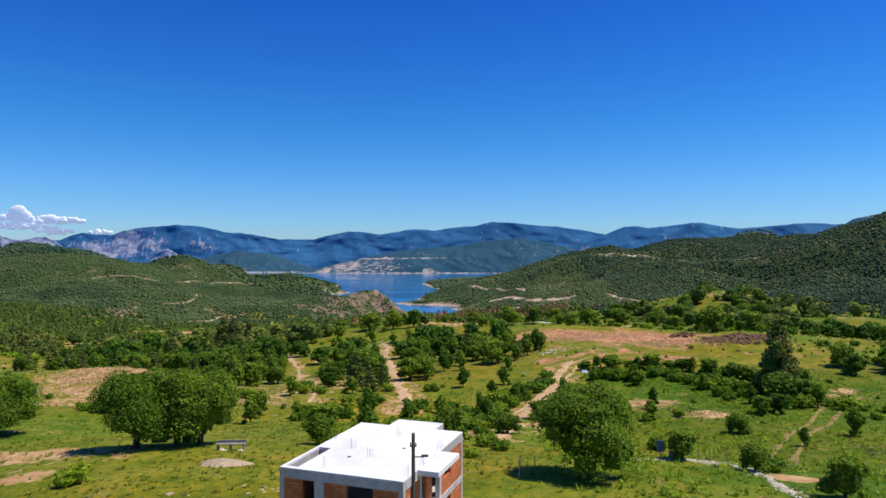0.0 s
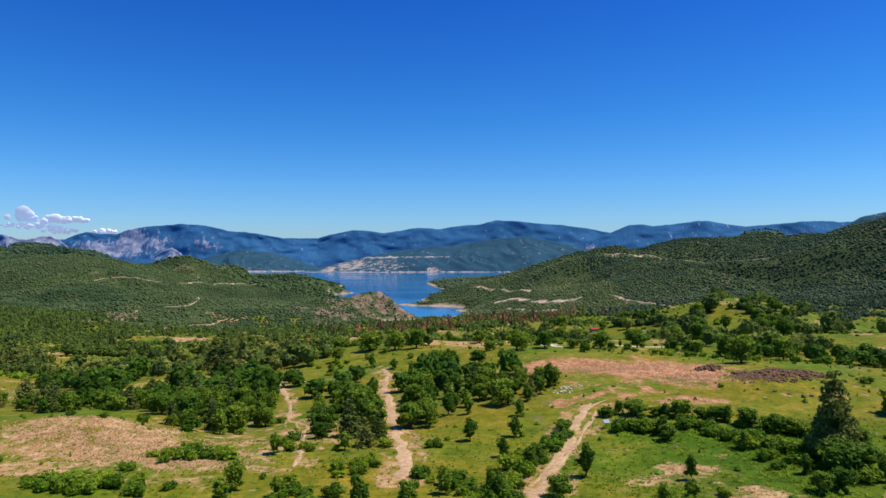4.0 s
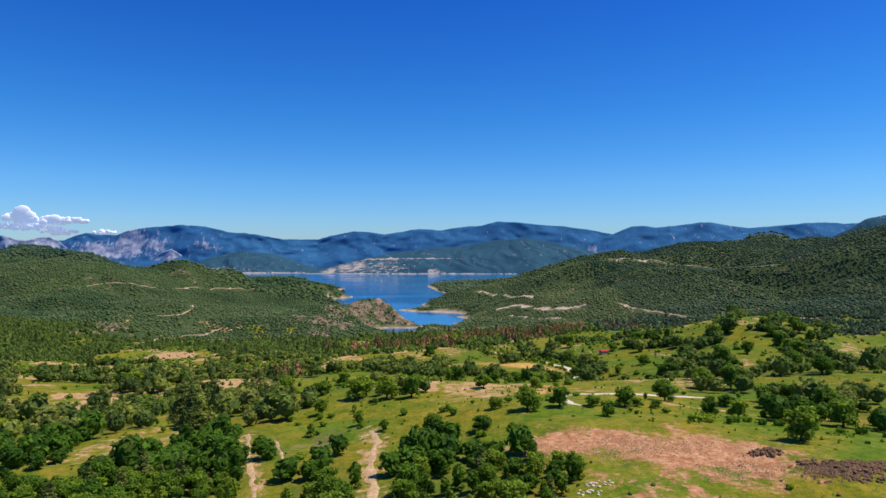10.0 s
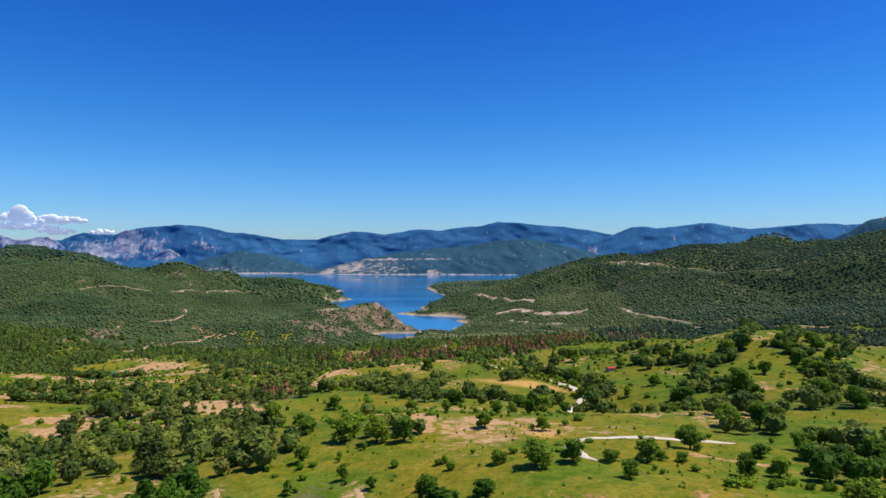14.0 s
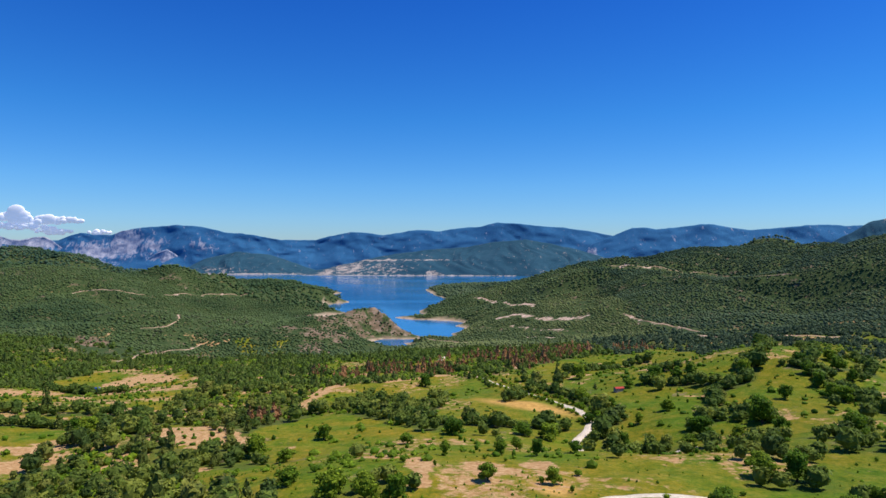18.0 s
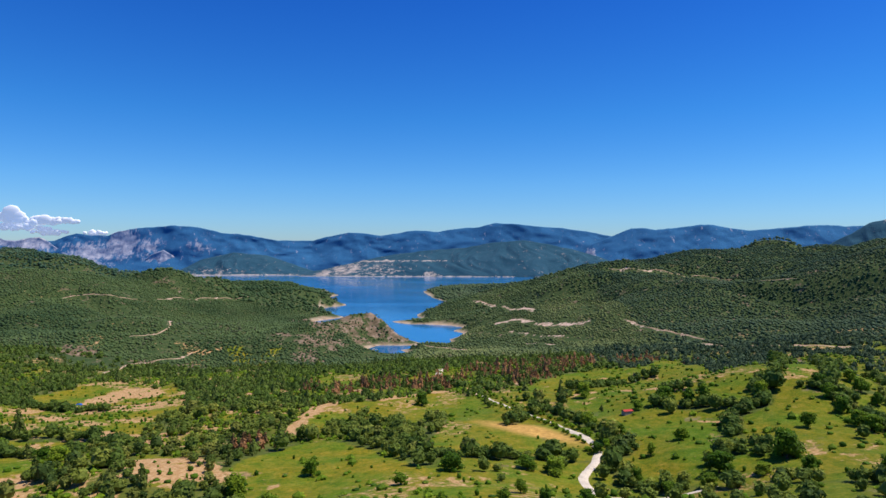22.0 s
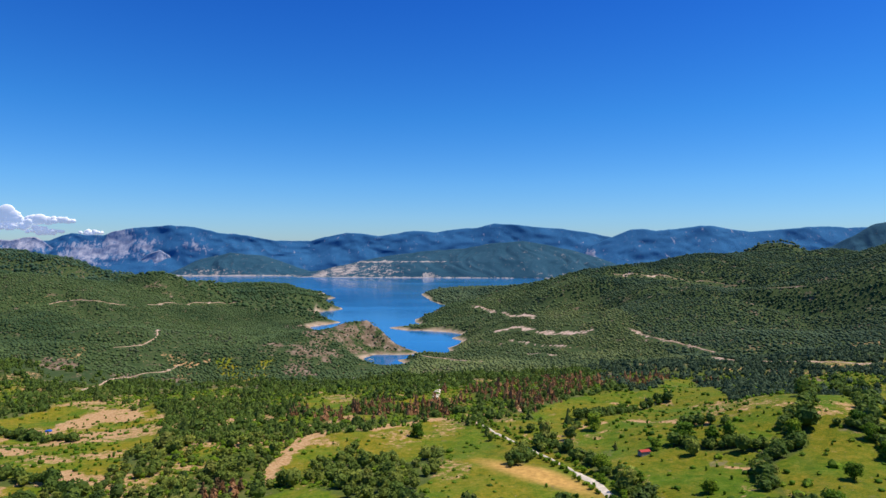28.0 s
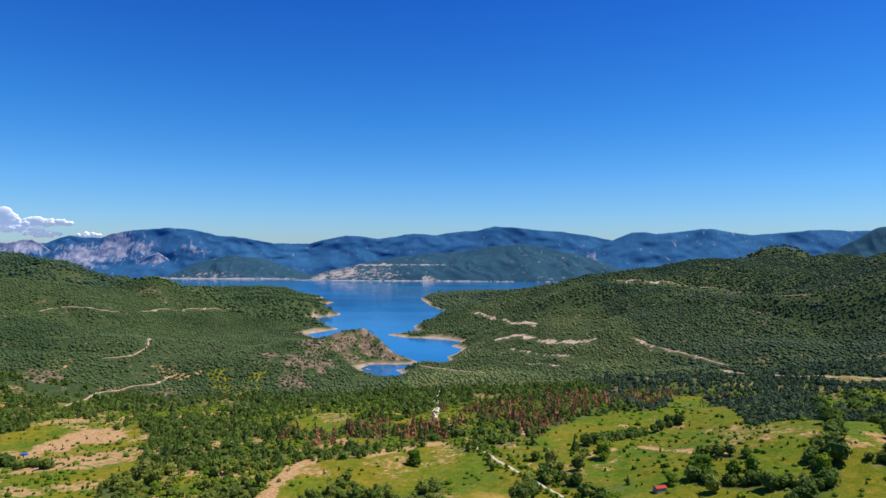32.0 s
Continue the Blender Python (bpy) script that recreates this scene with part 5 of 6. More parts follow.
kind("rust", tree_maker(40, 3.6, 6.6, 0.9, 700, 0.28, leaf=RUST_LEAF, name="pine_tree", label="dying pine with rust-red needles", pine=True))
for k in range(4):
    kind("shrub_%d" % k, shrub_maker(50 + k, 2.6, 1.7, 190, 0.18))

BUILT = {}


def stand(key, x, y, size=1.0, tall=1.0, label="", sink=0.12):
    """Puts one plant of a kind on the ground."""
    m = pose(x, y, float(height(x, y)) - sink * size, 0, 0, float(rng.uniform(0, 360))) @ Matrix.Diagonal((size, size, size * tall, 1))
    if key not in BUILT:
        ob = BUILT[key] = KINDS[key]()
        ob.matrix_basis = m
    else:
        ob = copy_thing(BUILT[key], Matrix())
        ob.matrix_basis = m
    if label:
        ob["label"] = label
    return ob


# the trees that stand out: kind, x, y, size
FIRST = [
    ("oak_big", 11.3, 56, 1.0), ("oak_big_b", -28.3, 58, 0.84, 1.12), ("oak_big", -23.2, 59.5, 0.8, 1.12), ("oak_big_b", -53, 75, 0.95), ("oak_1", -25.8, 60.5, 1.15), ("oak_2", -56, 77, 1.2), ("oak_1", -13, 63, 0.6), ("slim_1", -29, 93, 0.75),
    ("pine_big_0", 55, 111, 1.05, 1.2), ("slim_0", 50.3, 82.5, 0.72), ("slim_2", 41, 77, 0.45), ("oak_2", 30, 50.5, 0.66), ("oak_0", 27.8, 60.6, 0.5), ("oak_3", 23, 66, 0.6),
    ("slim_0", 29, 96, 0.6), ("oak_1", 35, 124, 0.6), ("slim_2", 45, 118, 0.6), 
]
FIELD_OAKS = [
    ("oak_0", 72.5, 183, 1.45), ("oak_1", 18, 215, 1.35), ("oak_2", 27, 218, 1.05), ("oak_3", 37, 206, 0.8), ("oak_1", 8.5, 266, 1.05), ("oak_2", 26, 265, 0.9), ("oak_3", 61, 238, 1.25), ("oak_0", 45, 221, 1.1),
    ("slim_0", -4, 303, 1.1), ("oak_2", -60, 382, 1.35), ("oak_1", 104, 230, 1.4), ("oak_2", 94, 205, 1.3), ("slim_1", 18, 158, 0.8), ("slim_0", 11, 151, 0.6),
    ("pine_big_1", -88, 250, 1.25), ("pine_big_0", -82, 243, 1.2), ("pine_0", -92, 262, 1.3), ("slim_2", 2, 128, 0.8), ("slim_1", 7, 118, 0.6), ("slim_0", 12, 142, 0.7),
]
# oaks among the fields: x, y, width, height
OAKS_NEAR = [
    (10, 220, 4.6, 3.6), (6, 201, 6, 4), (49, 224, 4, 2.5), (54, 224, 4, 2.5), (36, 219, 5, 3.1), (64, 212, 5.2, 5.7), (72, 213, 5.9, 4.6), (90, 239, 5.9, 5.4), (103, 251, 5.1, 5.1),
    (77, 233, 6, 3.3), (89, 225, 5.7, 4), (81, 200, 4.6, 3.6), (-33, 258, 10, 7.6), (-23, 252, 8, 8.2), (-15, 250, 7.8, 7), (-42, 242, 5.1, 5.4), (-48, 272, 8, 5.2), (-28, 225, 3.5, 4.6),
    (-20, 217, 2.9, 3.4), (-40, 219, 2.9, 4), (-6, 205, 6, 5.4), (86, 275, 9, 8), (94, 271, 8.7, 8.6),
]
OAKS_MIDDLE = [
    (134, 378, 14, 13), (106, 376, 13, 9.5), (130, 353, 8.2, 8.2), (118, 364, 8, 4), (107, 424, 7, 6.4), (147, 332, 10, 9), (141, 300, 10, 8.2), (89, 410, 5.2, 6.6), (72, 467, 9.5, 9.5),
    (68, 425, 6.2, 5.8), (97, 364, 7.6, 6.4), (76, 386, 5.9, 5.7), (83, 367, 6.6, 5), (15, 315, 5.6, 5.4), (23, 342, 5.8, 5.4), (27, 309, 5.6, 6), (41, 316, 5.4, 4.4), (-1, 379, 10, 8),
    (31, 396, 10.4, 6.6), (43, 393, 12.3, 7), (-20, 352, 6.4, 4.6), (-82, 354, 9.9, 9.7), (-65, 336, 8.4, 5.8),
]
OAKS_FAR = [
    (86, 550, 13, 10.6), (123, 500, 13.1, 9.9), (133, 486, 8.2, 11.2), (141, 485, 8.9, 12.6), (169, 475, 9.6, 10.7), (166, 422, 8.2, 7.9), (203, 480, 9.6, 8), (199, 464, 9.2, 8.3), (194, 443, 8.7, 8.7),
    (188, 419, 9.5, 8.1), (188, 410, 10.5, 8.3), (220, 470, 10, 9.1), (218, 453, 6.5, 8), (105, 491, 7.4, 6), (82, 448, 11.9, 6.9), (120, 615, 11.4, 6.9), (-23, 562, 11, 9), (-190, 420, 12.7, 7.4),
    (-202, 428, 9.9, 6.5), (-239, 451, 7.7, 6.8), (-190, 462, 5.1, 5.4), (228, 493, 9, 7.5),
]
for i, (x, y, w, h) in enumerate(OAKS_NEAR + OAKS_MIDDLE + OAKS_FAR):
    slim = h > 1.15 * w
    size = w / (3.6 if slim else 6.0)
    stand("slim_%d" % (i % 3) if slim else "oak_%d" % (i % 4), x, y, size, min(1.5, max(0.7, h / ((5.4 if slim else 5.2) * size))))
# young trees and bushes by the dirt tracks: x, y, width, height
TRACK_SIDE = [
    (37, 85, 3.6, 2.6), (32, 105, 2, 3.8), (18, 107, 2.7, 5.2), (13, 99, 3.8, 3), (7, 84, 4.1, 3), (4, 97, 1.9, 5), (12, 115, 3.6, 3), (10, 130, 2.8, 4), (35, 127, 2.5, 3.7), (28, 139, 3.4, 2.0), (30.6, 139.8, 2.4, 2.6), (33.6, 138.6, 5.2, 2.6), (37.2, 137.6, 3.4, 1.9), (38.4, 136.2, 2.6, 3.2), (41.4, 137, 5.6, 2.9), (44.8, 135.4, 3.2, 1.8), (46.6, 133.4, 4.6, 2.6), (48.2, 132.4, 2.4, 3.3), (50.8, 130.2, 5.4, 3),
    (53.4, 128.4, 3.6, 2.0), (54.6, 126.4, 5, 3.4), (57, 124.8, 4.6, 2.6), (59.2, 121.2, 6, 3.6), (61.6, 118.6, 4.8, 3.2), (52, 104, 7.5, 5), (58, 108, 5, 3.6), (60, 114, 6, 4.5), (49, 99, 4, 3),
    (-30, 101, 3.6, 3.8), (-11, 85, 2.6, 5.4), (-16, 81, 5.6, 3), (46, 98, 3.4, 3), (24, 91, 2.7, 4.4),
]
for i, (x, y, w, h) in enumerate(TRACK_SIDE):
    slim = h > 1.15 * w
    size = w / (3.6 if slim else 6.0)
    stand("slim_%d" % (i % 3) if slim else "oak_%d" % (i % 4), x, y, size, min(1.6, max(0.7, h / ((5.4 if slim else 5.2) * size))))
for row in FIRST + FIELD_OAKS:
    stand(*row)
for x, y, s in ((-27, 46, 1.1), (-59, 150, 1.0), (-64, 131, 0.7), (-34, 45, 0.5), (-70, 112, 0.6), (2, 63, 0.7), (14, 66, 0.7), (0, 76, 0.9), (-2, 84, 1.2), (4, 90, 1.0), (33, 97, 0.9), (22, 72, 1.0), (-55, 100, 1.2), (-48, 108, 1.0), (-83, 181, 1.6), (-80, 183, 1.9), (-75, 180, 1.7), (-69, 175, 1.5), (-75, 171, 1.3), (-57, 157, 1.2), (-51, 154, 1.4), (-43, 142, 1.0), (-49, 144, 1.3), (-59, 152, 1.2), (-26, 123, 1.0), (-25, 132, 0.9), (-39, 157, 1.1), (-86, 176, 1.2), (-64, 166, 1.3)):
    stand("shrub_%d" % (int(abs(x * 7)) % 4), x, y, s)


def scatter(x0, x1, y0, y1, step, chance, g):
    """Jittered places where chance(x, y) allows."""
    xs, ys = np.meshgrid(np.arange(x0, x1, step), np.arange(y0, y1, step))
    x = xs.ravel() + g.uniform(-0.48, 0.48, xs.size) * step
    y = ys.ravel() + g.uniform(-0.48, 0.48, xs.size) * step
    keep = g.random(x.size) < chance(x, y)
    return x[keep], y[keep]


def off_tracks(x, y, gap=2.6):
    near = np.full(np.shape(x), 1e9)
    for line in (TRAIL_A, TRAIL_B, TRAIL_C, ROAD_LOW, ROAD_UP):
        near = np.minimum(near, line_far(x, y, line))
    return near > gap


def in_view(x, y, slack=18.0):
    return np.abs(x + 0.01 * y) < 0.70 * y + slack


g = np.random.default_rng(77)
gx2, gy2 = scatter(-150, 150, 100, 232, 4.8, lambda x, y: wooded(x, y) * (ovals(x, y, GROVES) > 0.2) * off_tracks(x, y) * in_view(x, y, 8), g)
for x, y in zip(gx2[:190], gy2[:190]):
    r = g.random()
    key = "oak_%d" % g.integers(4) if r < 0.5 else "slim_%d" % g.integers(3) if r < (0.74 if x < -45 else 0.92) else "pine_%d" % g.integers(3)
    stand(key, x, y, g.uniform(0.55, 1.12))
GROVE_REST = (gx2[190:], gy2[190:])
sx, sy = scatter(-150, 150, 95, 330, 7.5, lambda x, y: (0.10 + 0.5 * np.clip(fbm(x / 30, y / 30, 2, 51) * 2.2 - 0.1, 0, 1) + 0.4 * ((x > -45) & (x < 12) & (y > 185) & (y < 240))) * (wooded(x, y) < 0.6) * (ovals(x, y, SOIL + SOIL_THIN) < 0.4) * off_tracks(x, y) * in_view(x, y, 8), g)
order = np.argsort(sy)
sx, sy = sx[order], sy[order]
for x, y in zip(sx[:60], sy[:60]):
    stand("shrub_%d" % g.integers(4), x, y, g.uniform(0.35, 1.2))
LOOSE_SHRUBS = (sx[60:], sy[60:])
THICKETS = [
    (27.5, 61.5, 2.6, 2), (6, 96, 5, 9, -25), (-4, 82, 9, 9), (-12, 69, 4, 4), (2, 72, 4, 5), (52, 108, 8, 6), (15, 118, 4, 8, -30), (-20, 96, 5, 4),
    (-26, 118, 3, 14, 12), (-40, 118, 8, 4), (-50, 98, 8, 4), (-2, 104, 5, 6), (-16, 112, 3, 8),
]
bx, by = scatter(-90, 110, 45, 135, 2.6, lambda x, y: 0.85 * ovals(x, y, THICKETS) * off_tracks(x, y, 1.6), g)
for x, y in zip(bx[:170], by[:170]):
    stand("shrub_%d" % g.integers(4), x, y, g.uniform(0.7, 1.4)) if g.random() < 0.88 else stand("slim_%d" % g.integers(3), x, y, g.uniform(0.45, 0.8))
for line, gap in (([(28, 131), (34, 129), (41, 131), (43, 126), (46, 121), (49, 116), (51, 110)], 1.15), ([(56, 103), (66, 100), (80, 108), (92, 122)], 2.6), ([(8, 112), (14, 122), (20, 134)], 2.6), ([(3, 96), (9, 108)], 2.5), ([(58, 202), (72, 206), (88, 198), (102, 190)], 3.5)):
    for x, y in smooth_line(line, gap):
        stand("shrub_%d" % g.integers(4), x + g.normal(0, 0.8), y + g.normal(0, 0.8), g.uniform(0.9, 1.7))

# ---- woods beyond counting ----
def many(name, label, x, y, wide, high, template, faces, leaf, g, jitter=0.12, category="woods", smooth=False, core=0, patch=0.0):
    """Joins one small plant form, turned, sized and shaken, at every place."""
    n, k = len(x), len(template)
    a = g.uniform(0, 2 * math.pi, n)
    c, s = np.cos(a)[:, None], np.sin(a)[:, None]
    t = template[None] + g.normal(0, jitter, (n, k, 3)) * (template[None, :, 2:] > 0.02)
    vx, vy = t[..., 0] * c - t[..., 1] * s, t[..., 0] * s + t[..., 1] * c
    z = height(x, y)
    v = np.stack([x[:, None] + vx * wide[:, None], y[:, None] + vy * wide[:, None], z[:, None] + t[..., 2] * high[:, None]], -1)
    f = (faces[None] + (np.arange(n) * k)[:, None, None]).reshape(-1, faces.shape[1])
    me = mesh_of(name, v.reshape(-1, 3), f, smooth=smooth)
    drift = np.clip(0.5 + 1.5 * fbm(x / 110, y / 110, 3, 66), 0, 1)
    tone = np.repeat((g.random(n) * (1 - patch) + drift * patch)[:, None], k, 1)
    # cores are toned darker than leaves, painting the shade inside each plant
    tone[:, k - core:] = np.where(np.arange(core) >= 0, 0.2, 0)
    marked(me, "tone", tone.ravel())
    me.materials.append(leaf)
    return tagged(new(name, me), label, category, kind="stuff")


def dome(rings, sides=5):
    """A rough mound of rings (radius, height) with a tip, as triangles."""
    v, f, last = [], [], len(rings)
    for ring, (r, z) in enumerate(rings):
        v += [(r * math.cos(2 * math.pi * (k + ring * 0.5) / sides), r * math.sin(2 * math.pi * (k + ring * 0.5) / sides), z) for k in range(sides)]
    v.append((0, 0, 1.0))
    for ring in range(last - 1):
        for k in range(sides):
            p, q = ring * sides + k, ring * sides + (k + 1) % sides
            f += [(p, q, p + sides), (q, q + sides, p + sides)]
    f += [((last - 1) * sides + k, (last - 1) * sides + (k + 1) % sides, last * sides) for k in range(sides)]
    return np.array(v), np.array(f)


ROUND = ((0.34, 0.0), (0.52, 0.34), (0.40, 0.76))
SPIRE = ((0.40, 0.05), (0.40, 0.30), (0.22, 0.68))


def tuft(n, seed, pointed=False):
    """A loose crown of n leaf clumps in a body one wide and one high."""
    g = np.random.default_rng(seed)
    lobes = [(0, 0, 0.48, 0.44, 0.44, 0.46)] + [(0.26 * math.cos(a), 0.26 * math.sin(a), z, 0.26, 0.26, 0.22) for a, z in zip(g.uniform(0, 6.28, 5), g.uniform(0.18, 0.75, 5))]
    if pointed:
        lobes = [(0, 0, 0.2 + 0.62 * k / 4, 0.46 * (1 - k / 5.5), 0.46 * (1 - k / 5.5), 0.17) for k in range(5)]
    p, away, _ = on_lobes(lobes, n, g, 0.15)
    v, f = leaf_quads(p, away, 0.13 * g.uniform(0.7, 1.3, n), g)
    cv, cf = cores(lobes[:1] if not pointed else [(0, 0, 0.34, 0.36, 0.36, 0.34), (0, 0, 0.68, 0.2, 0.2, 0.26)], 0.9)
    return np.concatenate([v, cv]), np.concatenate([f, cf + len(v)]), len(cv)


def spray(seed, pointed=False, n=13):
    """A small rough crown for the distance: a low core with ragged leaf clumps."""
    g = np.random.default_rng(seed)
    v, f = dome(((0.34, 0.0), (0.38, 0.45)) if not pointed else ((0.34, 0.05),), 5)
    v[:, 2] *= 0.86
    a, z = g.uniform(0, 6.28, n), g.uniform(0.12, 0.92, n)
    r = (0.46 * np.sqrt(np.clip(1 - (2 * z - 0.8) ** 2 / 1.6, 0.1, 1)) if not pointed else 0.42 * (1 - z * 0.9)) * g.uniform(0.75, 1.1, n)
    p = np.stack([r * np.cos(a), r * np.sin(a), z], 1)
    away = np.stack([np.cos(a), np.sin(a), 0.7 + 0 * a], 1) + g.normal(0, 0.35, (n, 3))
    lv, lf = leaf_quads(p, away / np.linalg.norm(away, axis=1)[:, None], 0.2 * g.uniform(0.7, 1.3, n), g)
    lf = np.concatenate([lf[:, :3], lf[:, [0, 2, 3]]])
    return np.concatenate([lv, v]), np.concatenate([lf, f + len(lv)]), len(v)


def sizes(n, usual, spread, narrow, g, tall):
    """Widths and heights of many plants, a few of them far larger than most."""
    w = usual * np.exp(np.clip(g.normal(0, spread, n), -0.9, 0.75))
    return w * narrow, w * tall * g.uniform(0.8, 1.2, n)


def face_view(x, y):
    """Slopes that face the camera's flight."""
    d = 6.0
    zx, zy = (height(x + d, y) - height(x - d, y)) / (2 * d), (height(x, y + d) - height(x, y - d)) / (2 * d)
    r = np.hypot(x, y)
    return (-(zx * x + zy * y) / r) < (185 - height(x, y)) / r + 0.06


def off_cuts(x, y):
    """Keeps trees off the hillside roads, and off their near side so the camera sees them."""
    free = np.ones(np.shape(x), bool)
    for line, wide in CUTS:
        free &= (line_far(x, y, line) > wide) & (line_far(x, y + 9, line) > wide) & (line_far(x, y + 18, line) > 0.7 * wide)
    return free


g = np.random.default_rng(5)
# middle distance: loose crowns
x, y = scatter(-420, 420, 225, 560, 6.4, lambda x, y: np.where(y < 330, wooded(x, y), wooded(x, y) * 0.9) * in_view(x, y, 20) * (lambda o: o)(off_tracks(x, y, 4.0)) * ((y > 232) | (ovals(x, y, GROVES) < 0.2)), g)
roll = g.random(len(x))
near_lines = [np.hypot(x - px, y - py) > 5 * s for _, px, py, s in FIELD_OAKS] + [np.hypot(x - px, y - py) > 0.65 * w for px, py, w, _ in OAKS_NEAR + OAKS_MIDDLE + OAKS_FAR]
clear = np.all(near_lines, axis=0)
x, y, roll = x[clear], y[clear], roll[clear]
red = (ovals(x, y, RUST) > 0.4) & (g.random(len(x)) < 0.5)
west = x < -45
for k in range(3):
    for name, label, leaf, pick, pointed in (
        ("oak_wood", "dense mixed oak wood on rolling ground", WOODS_LEAF, ~red & (roll * 3 // 1 == k) & ~((west & (y < 420) & (g.random(len(x)) < 0.45)) | (g.random(len(x)) < 0.15)), False),
        ("pine_wood", "dark pine wood on rolling ground", PINE_LEAF, ~red & (roll * 3 // 1 == k), k == 2),
        ("dying_wood", "stand of rust-red dying pines", RUST_LEAF, red & (roll * 3 // 1 == k), True)):
        if name == "oak_wood":
            taken = pick
        elif name == "pine_wood":
            pick = pick & ~taken
        if pick.sum() > 3:
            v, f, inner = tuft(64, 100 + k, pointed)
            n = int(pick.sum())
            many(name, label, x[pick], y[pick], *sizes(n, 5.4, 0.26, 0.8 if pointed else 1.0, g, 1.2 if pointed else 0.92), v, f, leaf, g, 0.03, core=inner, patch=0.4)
# the farther trees of the groves
x, y = GROVE_REST
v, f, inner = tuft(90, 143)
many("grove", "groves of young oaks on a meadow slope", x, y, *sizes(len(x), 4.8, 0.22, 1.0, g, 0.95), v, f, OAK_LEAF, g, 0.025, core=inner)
# hedgerows between the fields
hx, hy = np.concatenate([smooth_line(line, 3.6) for line in HEDGES]).T
hx, hy = hx + g.normal(0, 1.6, len(hx)), hy + g.normal(0, 1.6, len(hy))
keep = off_tracks(hx, hy, 4.0) & (g.random(len(hx)) < 0.95 + 1.2 * fbm(hx / 30, hy / 30, 2, 44))
hx, hy = hx[keep], hy[keep]
v, f, inner = tuft(64, 141)
many("hedgerow", "dark green hedgerow trees between fields", hx, hy, *sizes(len(hx), 6.2, 0.28, 1.0, g, 0.85), v, f, WOODS_LEAF, g, 0.03, "hedge", core=inner)
# bushes that hem the upper road
line = smooth_line(ROAD_UP[:7], 2.6)
x, y = np.concatenate([line[:, 0] - 3.2, line[:, 0] + 4.5]) + g.normal(0, 0.9, 2 * len(line)), np.concatenate([line[:, 1] - 3.0, line[:, 1] + 3.5]) + g.normal(0, 0.9, 2 * len(line))
keep = g.random(len(x)) < 0.8
x, y = x[keep], y[keep]
v, f, inner = tuft(50, 149)
many("roadside_bushes", "green bushes along a gravel road", x, y, g.uniform(1.6, 4.0, len(x)), g.uniform(1.2, 3.4, len(x)), v, f, SHRUB_LEAF, g, 0.03, "bushes", core=inner)
# scrub under and between the trees
x, y = scatter(-520, 420, 235, 800, 4.6, lambda x, y: 0.8 * (0.06 + 0.94 * (fields(x, y) < 0.5) * ((x < 0) | (y > 585)) + 0.3 * (wooded(x, y) > 0.3)) * (wooded(x, y) < 0.72) * in_view(x, y, 20) * off_tracks(x, y, 4.0) * (y > 285) * (ovals(x, y, STRAW) < 0.3), g)
v, f, inner = spray(160, n=7)
many("scrub", "light green scrub between the trees", x, y, *sizes(len(x), 2.7, 0.4, 1.0, g, 0.6), v, f, SHRUB_LEAF, g, 0.03, "scrub", core=inner)
# small bushes strewn over far fields
x, y = scatter(-430, 430, 300, 760, 5.2, lambda x, y: (0.08 + 0.7 * np.clip(fbm(x / 40, y / 40, 3, 61) * 2.4 - 0.2, 0, 1)) * (wooded(x, y) < 0.5) * in_view(x, y, 20) * off_tracks(x, y, 4.0) * (ovals(x, y, STRAW) < 0.3), g)
v, f = dome(ROUND, 6)
many("field_bushes", "small green bushes strewn over meadows", x, y, 1.0 + 2.6 * g.random(len(x)) ** 2, 0.7 + 1.8 * g.random(len(x)) ** 2, v, f, SHRUB_LEAF, g, 0.09, "bushes", smooth=True)
x, y = scatter(-75, 75, 40, 135, 0.95, lambda x, y: (0.25 + 0.9 * np.clip(fbm(x / 7, y / 7, 3, 97) + 0.2, 0, 1)) * in_view(x, y, 6) * off_tracks(x, y, 1.2) * (ovals(x, y, SOIL) < 0.5), g)
gb = np.random.default_rng(19)
turns = gb.uniform(0, 6.28, 8)
root, tip = 0.22 * gb.random(8), gb.uniform(0.3, 0.6, 8)
v = np.stack([np.stack([np.cos(turns) * root - np.sin(turns) * w, np.sin(turns) * root + np.cos(turns) * w, np.zeros(8)], 1) for w in (-0.09, 0.09)] + [np.stack([np.cos(turns) * tip, np.sin(turns) * tip, gb.uniform(0.6, 1.0, 8)], 1)], 1).reshape(-1, 3)
f = np.arange(24).reshape(-1, 3)
inside_house = (np.abs((x + 5.2) * 0.948 - (y - 42) * 0.317) < 5) & (np.abs((x + 5.2) * 0.317 + (y - 42) * 0.948) < 8)
x, y = x[~inside_house], y[~inside_house]
many("grass_tufts", "uneven tufts of meadow grass", x, y, g.uniform(0.3, 0.9, len(x)), g.uniform(0.10, 0.34, len(x)), v, f, GRASS_LEAF, g, 0.06, "grass")
x, y = scatter(10, 80, 50, 128, 1.05, lambda x, y: (0.15 + 1.1 * np.clip(fbm(x / 9, y / 9, 3, 98) + 0.25, 0, 1)) * in_view(x, y, 6) * off_tracks(x, y, 1.2) * (ovals(x, y, SOIL + SOIL_THIN) < 0.6), g)
many("tall_grass", "lush tall green grass and weeds", x, y, g.uniform(0.6, 1.5, len(x)), g.uniform(0.2, 0.6, len(x)), v, f, SHRUB_LEAF, g, 0.08, "grass")
x, y = LOOSE_SHRUBS
v, f, inner = tuft(44, 133)
many("meadow_shrubs", "leafy green shrubs strewn over a meadow", x, y, g.uniform(1.2, 3.2, len(x)), g.uniform(0.9, 2.4, len(x)), v, f, SHRUB_LEAF, g, 0.03, "shrubs", core=inner)
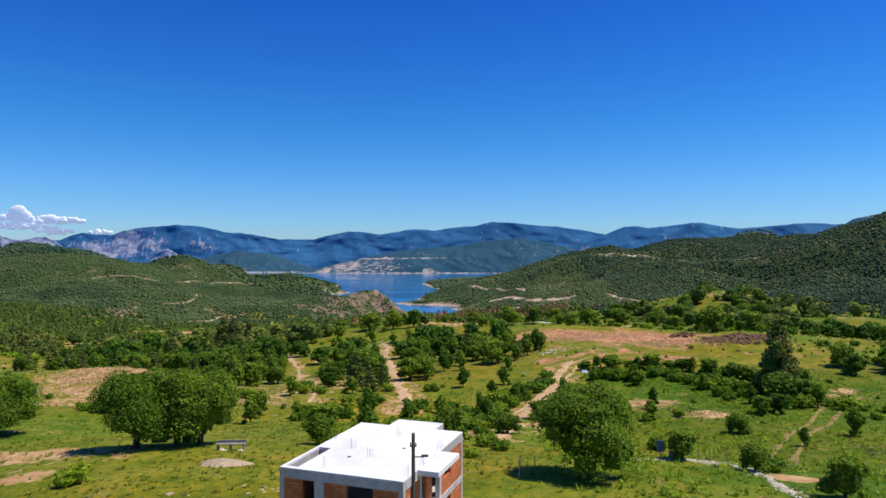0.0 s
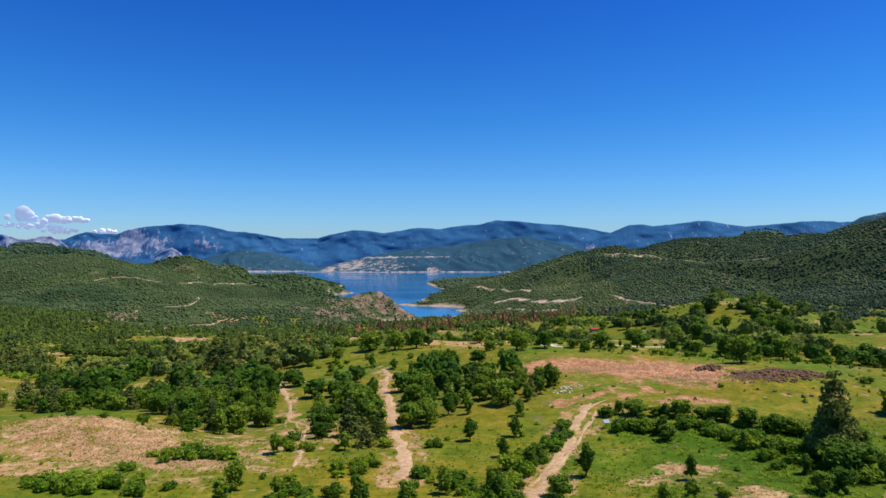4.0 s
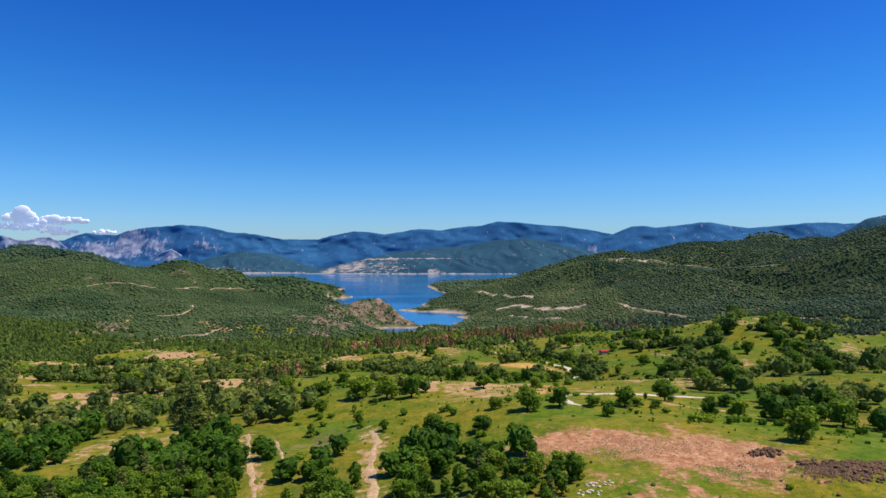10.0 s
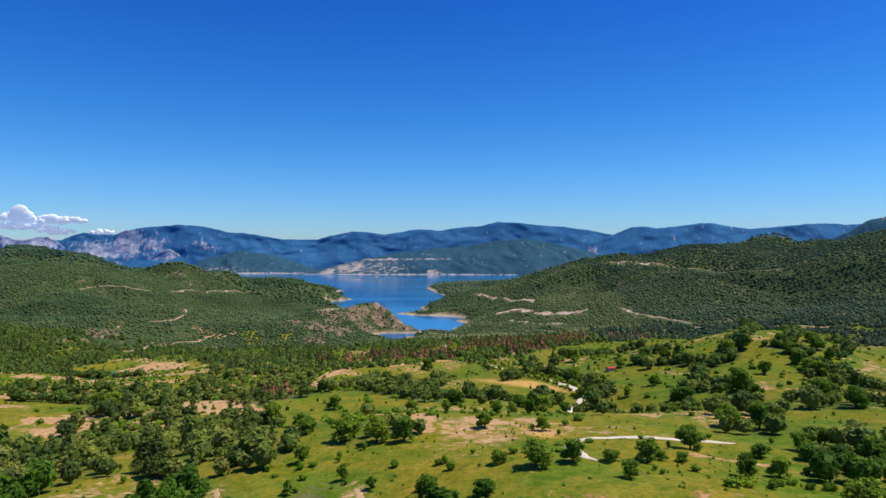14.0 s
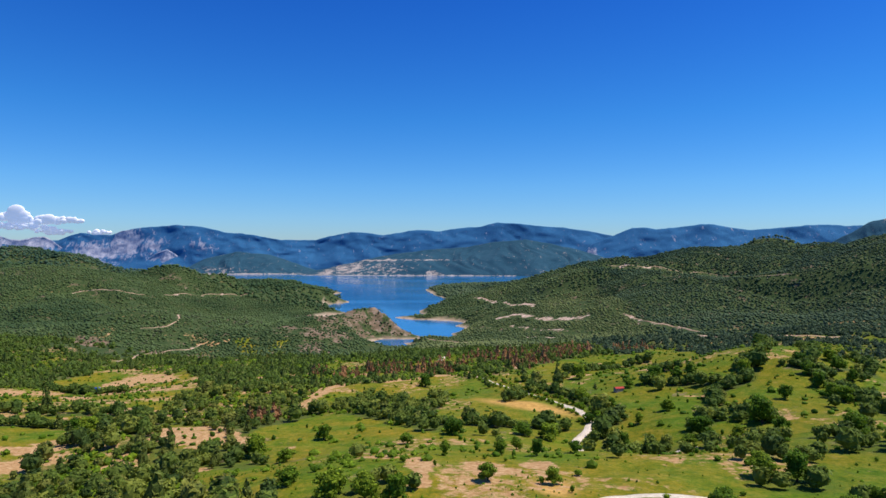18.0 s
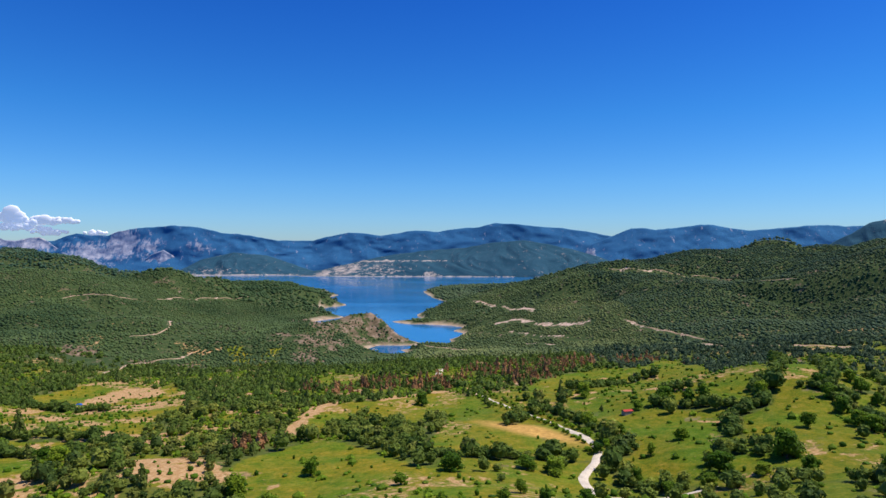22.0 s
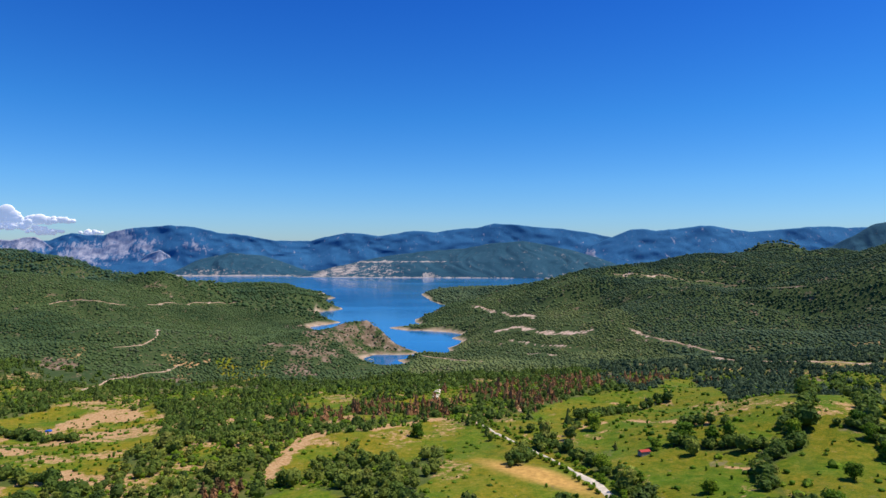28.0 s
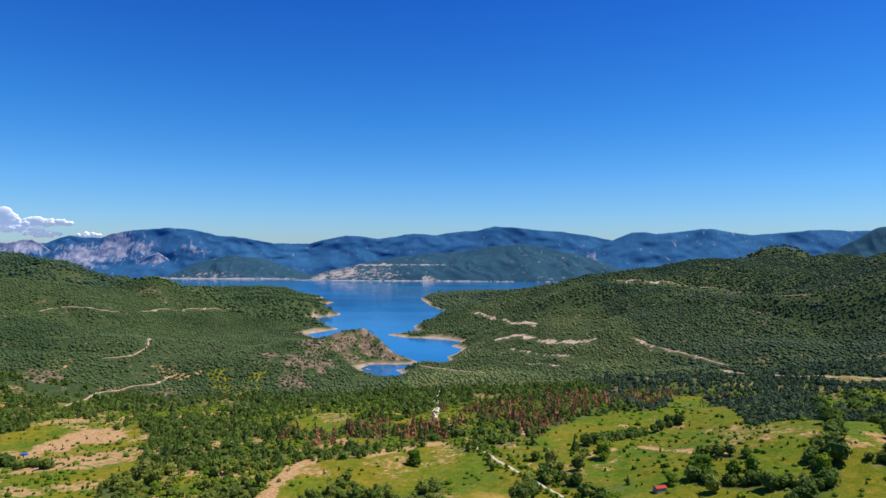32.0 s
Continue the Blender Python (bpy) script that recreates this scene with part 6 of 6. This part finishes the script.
x, y = scatter(-160, 160, 90, 330, 3.4, lambda x, y: (0.12 + 0.5 * np.clip(fbm(x / 22, y / 22, 2, 57) * 2, 0, 1)) * (wooded(x, y) < 0.6) * (ovals(x, y, SOIL) < 0.3) * in_view(x, y, 8) * off_tracks(x, y, 1.5), g)
v, f = dome(ROUND[:2], 5)
many("weeds", "tall weeds and seedlings in the grass", x, y, g.uniform(0.3, 1.1, len(x)), g.uniform(0.25, 0.8, len(x)), v, f, SHRUB_LEAF, g, 0.1, "weeds")
# farther woods
x, y = scatter(-620, 620, 560, 900, 5.2, lambda x, y: wooded(x, y) * in_view(x, y, 20) * (lake_depth(x, y) < -12) * off_cuts(x, y), g)
red = (ovals(x, y, RUST) > 0.4) & (g.random(len(x)) < 0.55)
east = ~red & (x > 140 + 60 * fbm(x / 60, y / 60, 2, 46))
v, f, inner = spray(155)
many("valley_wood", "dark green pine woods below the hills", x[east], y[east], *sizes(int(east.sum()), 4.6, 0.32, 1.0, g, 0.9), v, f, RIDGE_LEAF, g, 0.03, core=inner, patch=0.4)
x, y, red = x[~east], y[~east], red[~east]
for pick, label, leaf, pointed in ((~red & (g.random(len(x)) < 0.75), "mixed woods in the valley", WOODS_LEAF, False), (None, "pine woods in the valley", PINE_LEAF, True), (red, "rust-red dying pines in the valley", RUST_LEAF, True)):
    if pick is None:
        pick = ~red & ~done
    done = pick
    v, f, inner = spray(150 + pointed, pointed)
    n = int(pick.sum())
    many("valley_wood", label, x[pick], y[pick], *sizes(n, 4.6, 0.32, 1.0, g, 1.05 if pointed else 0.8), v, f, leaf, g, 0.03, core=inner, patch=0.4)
# hillsides
v, f = dome(((0.36, 0.0), (0.50, 0.52)))


def thick(x, y):
    open_ground = np.clip(fbm(x / 48, y / 48, 3, 71) * 2.6 - 0.25, 0, 0.8) * np.where(x > 300, 0.5, 1)
    bare = np.clip(bare_rock(x, y) * 0.85, 0, 0.6)
    return (1 - open_ground) * (1 - bare) * (lake_depth(x, y) < -18 - 14 * fbm(x / 40, y / 40, 2, 4)) * in_view(x, y, 40) * face_view(x, y) * off_cuts(x, y)


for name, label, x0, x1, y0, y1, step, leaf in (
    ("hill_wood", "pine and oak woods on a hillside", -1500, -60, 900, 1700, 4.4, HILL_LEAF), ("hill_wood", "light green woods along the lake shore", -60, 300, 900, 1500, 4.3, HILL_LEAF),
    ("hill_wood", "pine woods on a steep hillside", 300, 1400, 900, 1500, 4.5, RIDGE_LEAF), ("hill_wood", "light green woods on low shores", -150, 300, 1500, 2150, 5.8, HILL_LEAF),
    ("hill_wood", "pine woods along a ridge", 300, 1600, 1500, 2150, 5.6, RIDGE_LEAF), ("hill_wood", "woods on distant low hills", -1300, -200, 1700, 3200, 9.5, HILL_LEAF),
    ("hill_wood", "dark haze-tinted woods on a far hill over the lake", -2600, -1300, 1700, 3200, 12.0, FAR_LEAF), ("hill_wood", "woods on distant hills over the lake", -150, 2100, 2150, 3150, 10.0, RIDGE_LEAF)):
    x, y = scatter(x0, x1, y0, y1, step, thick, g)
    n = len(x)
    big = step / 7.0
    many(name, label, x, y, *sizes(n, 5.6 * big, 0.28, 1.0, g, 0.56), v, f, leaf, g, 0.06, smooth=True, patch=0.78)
